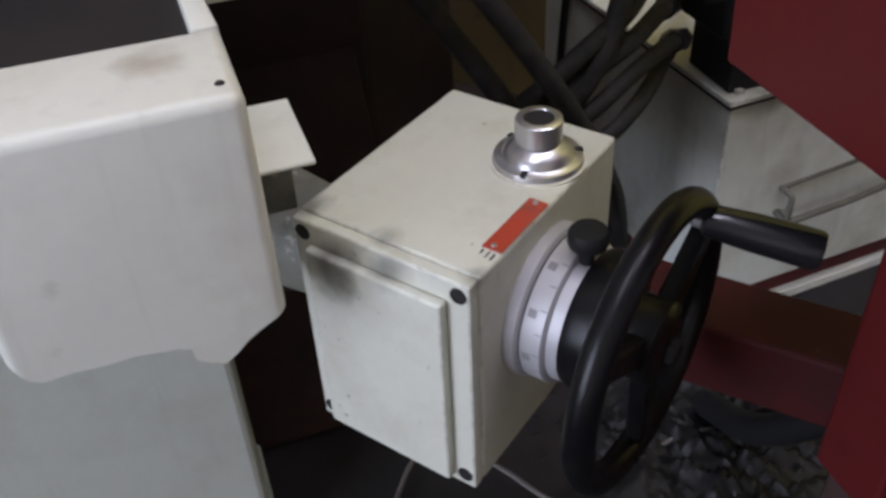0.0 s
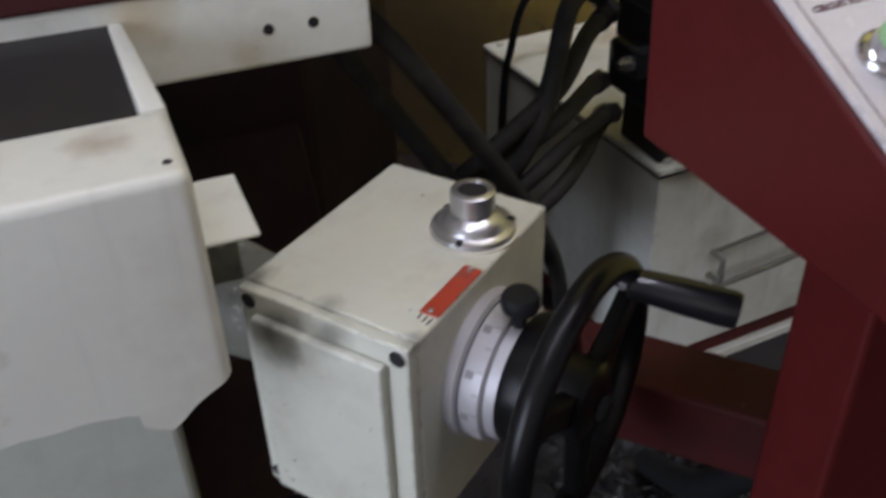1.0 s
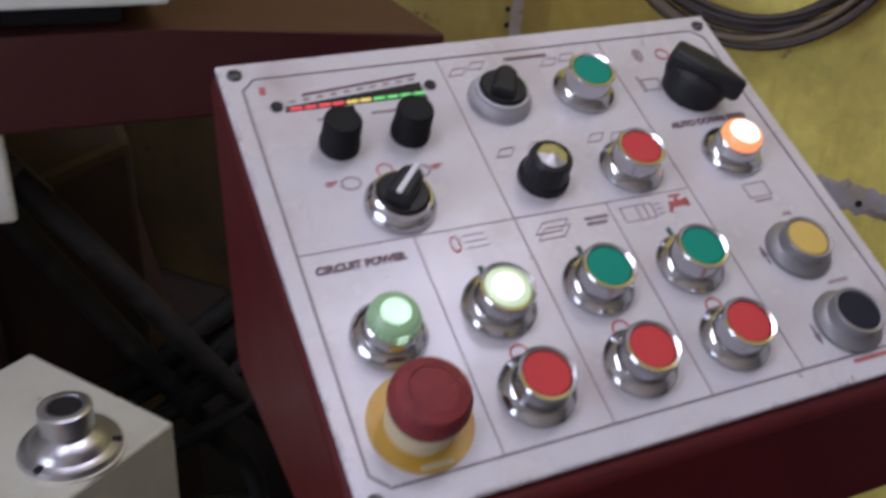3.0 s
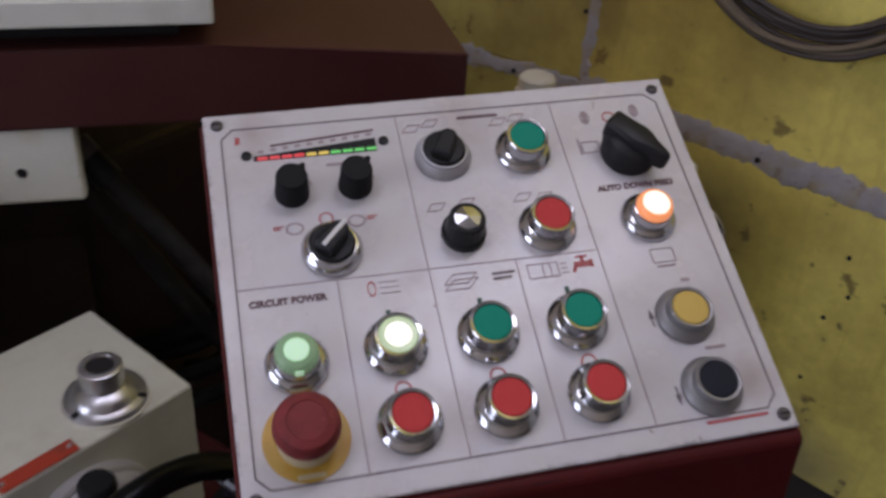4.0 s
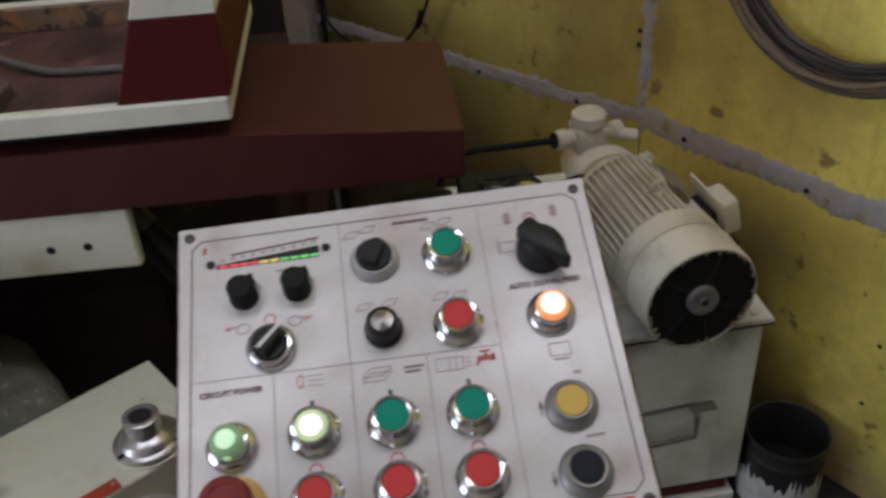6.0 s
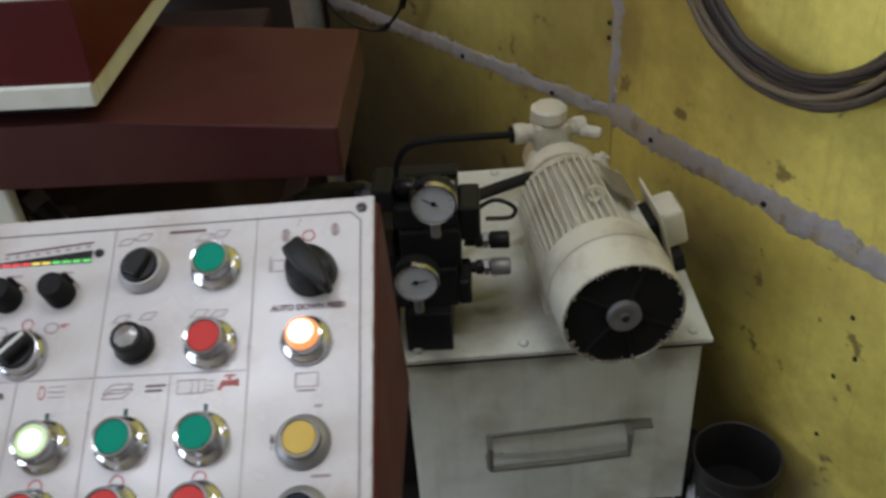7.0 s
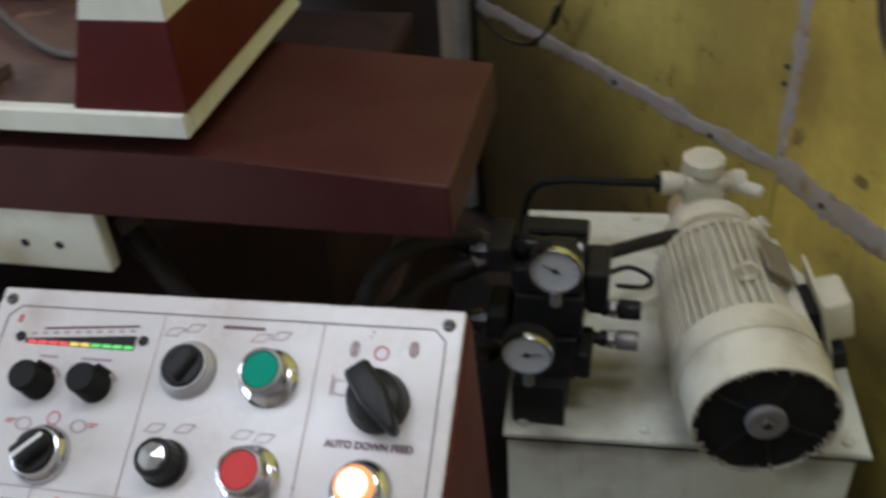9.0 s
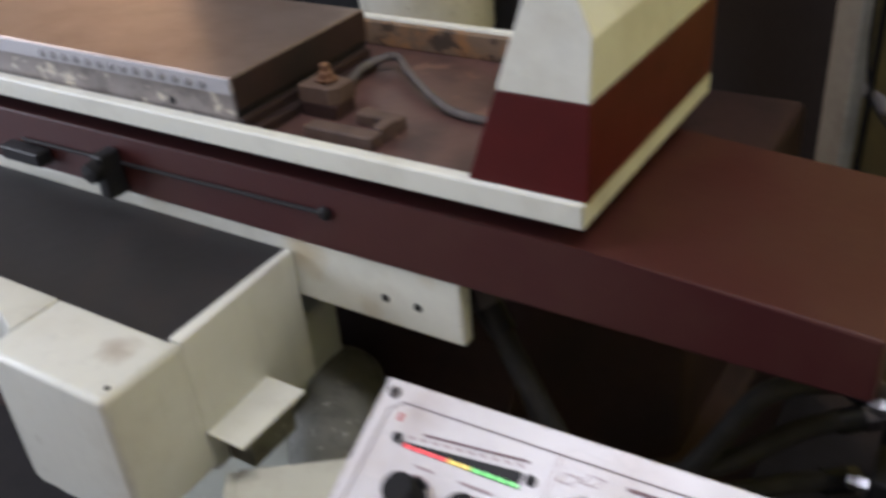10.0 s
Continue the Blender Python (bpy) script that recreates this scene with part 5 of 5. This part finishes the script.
for z, top in ((0.083, DULL_STEEL), (0.106, BLACK)):
    screw = part("adjuster", lathe([(0.0070, 0.0), (0.0070, 0.014), (0.0095, 0.015), (0.0095, 0.022), (0.0060, 0.024), (0.0060, 0.032)], 14, pose(0.074, 0.070 + (z - 0.083) * 1.1, z + 0.006, 0, 90, 0)), BLACK, stack, "adjusting screw of the valve", smooth=True)
    part("lock_nut", lathe([(0.0108, 0.024), (0.0108, 0.030), (0.006, 0.031)], 6, pose(0.074, 0.070 + (z - 0.083) * 1.1, z + 0.006, 0, 90, 0)), DULL_STEEL, screw)
    part("grip", lathe([(0.0098, 0.032), (0.0110, 0.034), (0.0112, 0.054), (0.0098, 0.057), (0.0060, 0.0572), (0, 0.0560)], 20, pose(0.074, 0.070 + (z - 0.083) * 1.1, z + 0.006, 0, 90, 0)), top, screw, smooth=True)
for x, z in ((-0.028, 0.216), (-0.032, 0.122)):
    part("fitting", lathe([(0.0095, 0), (0.0095, 0.010), (0.007, 0.012), (0.007, 0.018), (0, 0.018)], 6, pose(x, 0.046, z, 0, -90, 0)), CHROME, stack)
part("rod", tube([(0.008, 0.100, 0.206), (0.070, 0.104, 0.206)], 0.004, 10, 1), BLACK_MATT, stack)


def gauge(x, y, z, r, needle):
    g = part("pressure_gauge", lathe([(r * 0.80, -0.026), (r, -0.022), (r * 1.0, -0.006)], 44), BLACK, stack, "round pressure gauge with a white dial", pose(x, y, z, 90), True)
    part("bezel", lathe([(r * 1.0, -0.007), (r * 1.04, -0.006), (r * 1.04, -0.002), (r * 0.99, 0.0005), (r * 0.92, 0.0), (r * 0.91, -0.003)], 44), CHROME, g, "chrome bezel", smooth=True)
    part("dial_face", lathe([(r * 0.92, -0.003), (0, -0.0028)], 40), GAUGE_FACE, g)
    part("needle", prism([(-0.0008, -0.006), (0.0008, -0.006), (0.0005, r * 0.55), (-0.0005, r * 0.55)], -0.0020, -0.0014), BLACK, g, m=pose(0, 0, 0, 0, 0, needle))
    part("needle_boss", lathe([(0.003, -0.0022), (0.0028, -0.0008), (0, -0.0006)], 12), BLACK, g)
    for k in range(11):
        part("scale_mark", box(r * 0.72, r * 0.86, -0.0005, 0.0005, -0.0026, -0.0020), INK_FADED, g, m=pose(0, 0, 0, 0, 0, -40 + 26 * k))
    part("stem", lathe([(0.006, 0), (0.006, 0.03)], 10, pose(0, -r - 0.024, -0.013, -90)), DULL_STEEL, g)
    return g


gauge(0.045, 0.006, 0.226, 0.0265, 62)
gauge(0.020, -0.021, 0.137, 0.0265, -80)
tagged(part("pressure_hose", tube([(0.335, 0.665, 0.428), (0.345, 0.70, 0.425), (0.39, 0.74, 0.418), (0.44, 0.78, 0.410), (0.47, 0.80, 0.405)], 0.0085, 12), DUSTY_HOSE, smooth=True), "black pressure hose from the valves to the pump", "hose")
tagged(part("valve_wire", tube(at_tank([(0.37, 0.60, 0.50), (0.40, 0.605, 0.515), (0.425, 0.61, 0.50), (0.42, 0.615, 0.482), (0.39, 0.61, 0.485)]), 0.0028, 8), BLACK, smooth=True), "thin black wire looped at the valves", "wire")

# ---------- hoses between machine and tank ----------
HOSES = [
    ("hydraulic_hose", 0.011, [(-0.10, 0.50, 0.58), (-0.05, 0.48, 0.52), (0.03, 0.47, 0.40), (0.10, 0.50, 0.28), (0.17, 0.56, 0.16), (0.22, 0.62, -0.038)]),
    ("hydraulic_hose", 0.011, [(-0.12, 0.53, 0.56), (-0.08, 0.52, 0.49), (-0.01, 0.50, 0.38), (0.05, 0.52, 0.26), (0.10, 0.58, 0.14), (0.13, 0.64, -0.038)]),
    ("hydraulic_hose", 0.010, [(0.24, 0.594, 0.515), (0.19, 0.56, 0.50), (0.13, 0.52, 0.455), (0.07, 0.50, 0.425), (0.02, 0.50, 0.39), (-0.03, 0.54, 0.33), (-0.10, 0.64, 0.24)]),
    ("hydraulic_hose", 0.010, [(0.235, 0.594, 0.431), (0.19, 0.55, 0.44), (0.13, 0.51, 0.425), (0.07, 0.50, 0.395), (0.02, 0.51, 0.355), (-0.04, 0.56, 0.29), (-0.10, 0.64, 0.22)]),
    ("hydraulic_hose", 0.009, [(0.24, 0.57, 0.40), (0.19, 0.53, 0.41), (0.13, 0.50, 0.395), (0.08, 0.49, 0.365), (0.03, 0.50, 0.325), (-0.03, 0.55, 0.26), (-0.09, 0.62, 0.19)]),
    ("hydraulic_hose", 0.009, [(0.26, 0.62, 0.37), (0.20, 0.55, 0.375), (0.14, 0.50, 0.36), (0.09, 0.48, 0.335), (0.04, 0.49, 0.295), (-0.02, 0.54, 0.23), (-0.08, 0.62, 0.15)]),
    ("hydraulic_hose", 0.011, [(0.24, 0.61, 0.53), (0.205, 0.585, 0.545), (0.155, 0.55, 0.53), (0.12, 0.52, 0.47), (0.09, 0.50, 0.42), (0.05, 0.50, 0.36), (0.0, 0.54, 0.28), (-0.03, 0.60, 0.23)]),
]
for name, r, pts in HOSES:
    pts = at_tank(pts, 0.23, 0.10)
    hose = tagged(part(name, tube(pts, r, 12), DUSTY_HOSE, smooth=True), "dusty black rubber hydraulic hose", "hose", "hoses between machine and tank")
    a, b = Vector(pts[0]), Vector(pts[1])
    part("crimp_sleeve", tube([a, a.lerp(b, 0.45)], r * 1.25, 12, 1), BLACK, hose, smooth=True)
    part("hose_nut", tube([a.lerp(b, -0.12), a.lerp(b, 0.10)], r * 1.45, 6, 1), SCREW_DARK, hose)

# ---------- paint can, coil of cable, floor litter ----------
can = thing("paint_can", "short sooty open tin with white paint drips on the floor", "can", pose(0.721, 0.564, -0.05))
part("wall", lathe([(0.058, 0.0), (0.0595, 0.002), (0.0590, 0.120), (0.0612, 0.122), (0.0618, 0.125), (0.0608, 0.128), (0.0582, 0.127), (0.0572, 0.120), (0.0565, 0.006), (0, 0.006)], 48), CAN_GREY, can, smooth=True)
# near-black disc makes the inside of the tin dark
part("sludge", lathe([(0.0560, 0.040), (0.030, 0.038), (0, 0.037)], 32), BLACK_MATT, can, "near-black fill inside the tin", smooth=True)
part("bead", lathe([(0.0592, 0.094), (0.0602, 0.096), (0.0602, 0.098), (0.0592, 0.100)], 48), CAN_GREY, can, smooth=True)
coat = bmesh.new()
low, top = [], []
for k in range(110):
    a = 2 * math.pi * k / 110
    h = 0.066 + 0.016 * noise.noise(Vector((math.cos(a) * 4, math.sin(a) * 4, 0))) + 0.034 * noise.noise(Vector((math.cos(a) * 17, math.sin(a) * 17, 4)))
    low.append(coat.verts.new((0.0608 * math.cos(a), 0.0608 * math.sin(a), 0.0)))
    top.append(coat.verts.new((0.0601 * math.cos(a), 0.0601 * math.sin(a), h)))
for k in range(110):
    coat.faces.new((low[k], low[(k + 1) % 110], top[(k + 1) % 110], top[k]))
part("paint_coat", coat, PAINT_DRIP, can, "white paint run down the lower half", smooth=True)
coil = thing("cable_coil", "coil of dark grey cable hanging on the yellow wall", "cable coil", WALL @ pose(0.318, -0.016, 0.772))
random.seed(4)
for k in range(10):
    r, dx, dz = random.uniform(0.154, 0.177), random.uniform(-0.010, 0.010), random.uniform(-0.010, 0.014)
    pts = [(dx + r * math.sin(2 * math.pi * j / 30) * 1.02, -0.010 - 0.012 * random.random() * 0.4 - 0.004 * (k % 4), dz + r * math.cos(2 * math.pi * j / 30)) for j in range(31)]
    part("strand", tube(pts, 0.0042, 8, 2), (COIL_TAN if k % 5 == 2 else COIL_BROWN), coil, smooth=True)
part("hook", tube([(0, 0.02, 0.148), (0, -0.035, 0.148), (0, -0.04, 0.168)], 0.005, 8, 1), DARK, coil)
hanging = tagged(part("hanging_wire", tube([(-0.372, -0.030, 1.20), (-0.370, -0.045, 0.90), (-0.374, -0.050, 0.62), (-0.395, -0.050, 0.573), (-0.430, -0.050, 0.505), (-0.489, -0.050, 0.444), (-0.560, -0.050, 0.424), (-0.630, -0.050, 0.430), (-0.685, -0.045, 0.456), (-0.730, -0.030, 0.52), (-0.745, -0.022, 0.70)], 0.0030, 8), BLACK_MATT, smooth=True), "thin dark wire hanging in a loop before the yellow wall", "wire")
part("tape_lump", tube([(-0.420, -0.050, 0.527), (-0.427, -0.050, 0.512), (-0.434, -0.050, 0.497)], 0.0062, 8), BLACK_MATT, hanging, smooth=True)
part("knot", tube([(-0.480, -0.050, 0.450), (-0.489, -0.050, 0.444), (-0.499, -0.050, 0.440)], 0.0058, 8), BLACK_MATT, hanging, smooth=True)
tagged(part("wall_cable", tube([(-0.734, -0.012, -0.044), (-0.737, -0.012, 0.20), (-0.735, -0.012, 0.50), (-0.738, -0.012, 0.90), (-0.736, -0.012, 1.40)], 0.0050, 8), BLACK_MATT, m=WALL @ BEND, smooth=True), "black cable running down the wall beside the post", "cable")
bpy.data.objects["hanging_wire"].matrix_basis = WALL @ BEND

random.seed(11)
litter = bmesh.new()
for k in range(160):
    x, y = random.uniform(-0.15, 0.55), random.uniform(-0.05, 0.50)
    s = random.uniform(0.003, 0.010)
    add_box(litter, x, x + s, y, y + s * random.uniform(0.4, 1.6), 0.0, s * random.uniform(0.15, 0.5))
tagged(part("floor_litter", litter, DARK, m=pose(0, 0, -0.05)), "scattered metal chips on the oily floor", "litter", kind="stuff")
swarf = bmesh.new()
bmesh.ops.create_grid(swarf, x_segments=80, y_segments=70, size=0.17)
for v in swarf.verts:
    fade = max(0.0, 1.0 - (v.co.length / 0.19) ** 3)
    v.co.z = -0.003 + fade * (0.009 + 0.030 * abs(noise.noise(v.co * 11)) + 0.020 * abs(noise.noise(v.co * 31)) + 0.016 * abs(noise.noise(v.co * 75)))
tagged(part("swarf_heap", swarf, BAG_BLACK, m=pose(0.21, 0.36, -0.05, 0, 0, 20), smooth=True), "heap of dark oily grinding swarf on the floor", "swarf", kind="stuff")

# thin wires on the floor, and a black bag behind the can
for pts in ([(-0.14, 0.46, 0.02), (-0.17, 0.43, 0.012), (-0.20, 0.38, 0.006), (-0.21, 0.30, 0.006)], [(-0.08, 0.44, 0.012), (-0.055, 0.39, 0.02), (-0.02, 0.34, 0.012), (0.04, 0.30, 0.006)], [(0.10, 0.36, 0.006), (0.16, 0.37, 0.014), (0.23, 0.35, 0.018), (0.29, 0.31, 0.006)]):
    tagged(part("floor_wire", tube(pts, 0.0030, 8), HOSE_GREY, m=pose(0, 0, -0.05), smooth=True), "thin grey wire lying on the oily floor", "wire", "wires on the floor")
blob = bmesh.new()
bmesh.ops.create_icosphere(blob, subdivisions=5, radius=1.0)
for v in blob.verts:
    d = v.co.normalized()
    r = 1.0 + 0.26 * noise.noise(d * 1.7) + 0.10 * abs(noise.noise(d * 3.6)) + 0.015 * noise.noise(d * 11)
    v.co = Vector((d.x * 0.080 * r, d.y * 0.070 * r, max(0.0, 0.075 + d.z * 0.090 * r)))
tagged(part("crumpled_bag", blob, BAG_BLACK, m=pose(0.836, 0.650, -0.05) @ Matrix.Diagonal((0.85, 0.85, 0.62, 1)), smooth=True), "crumpled sooty black bag slumped against the paint can", "bag")
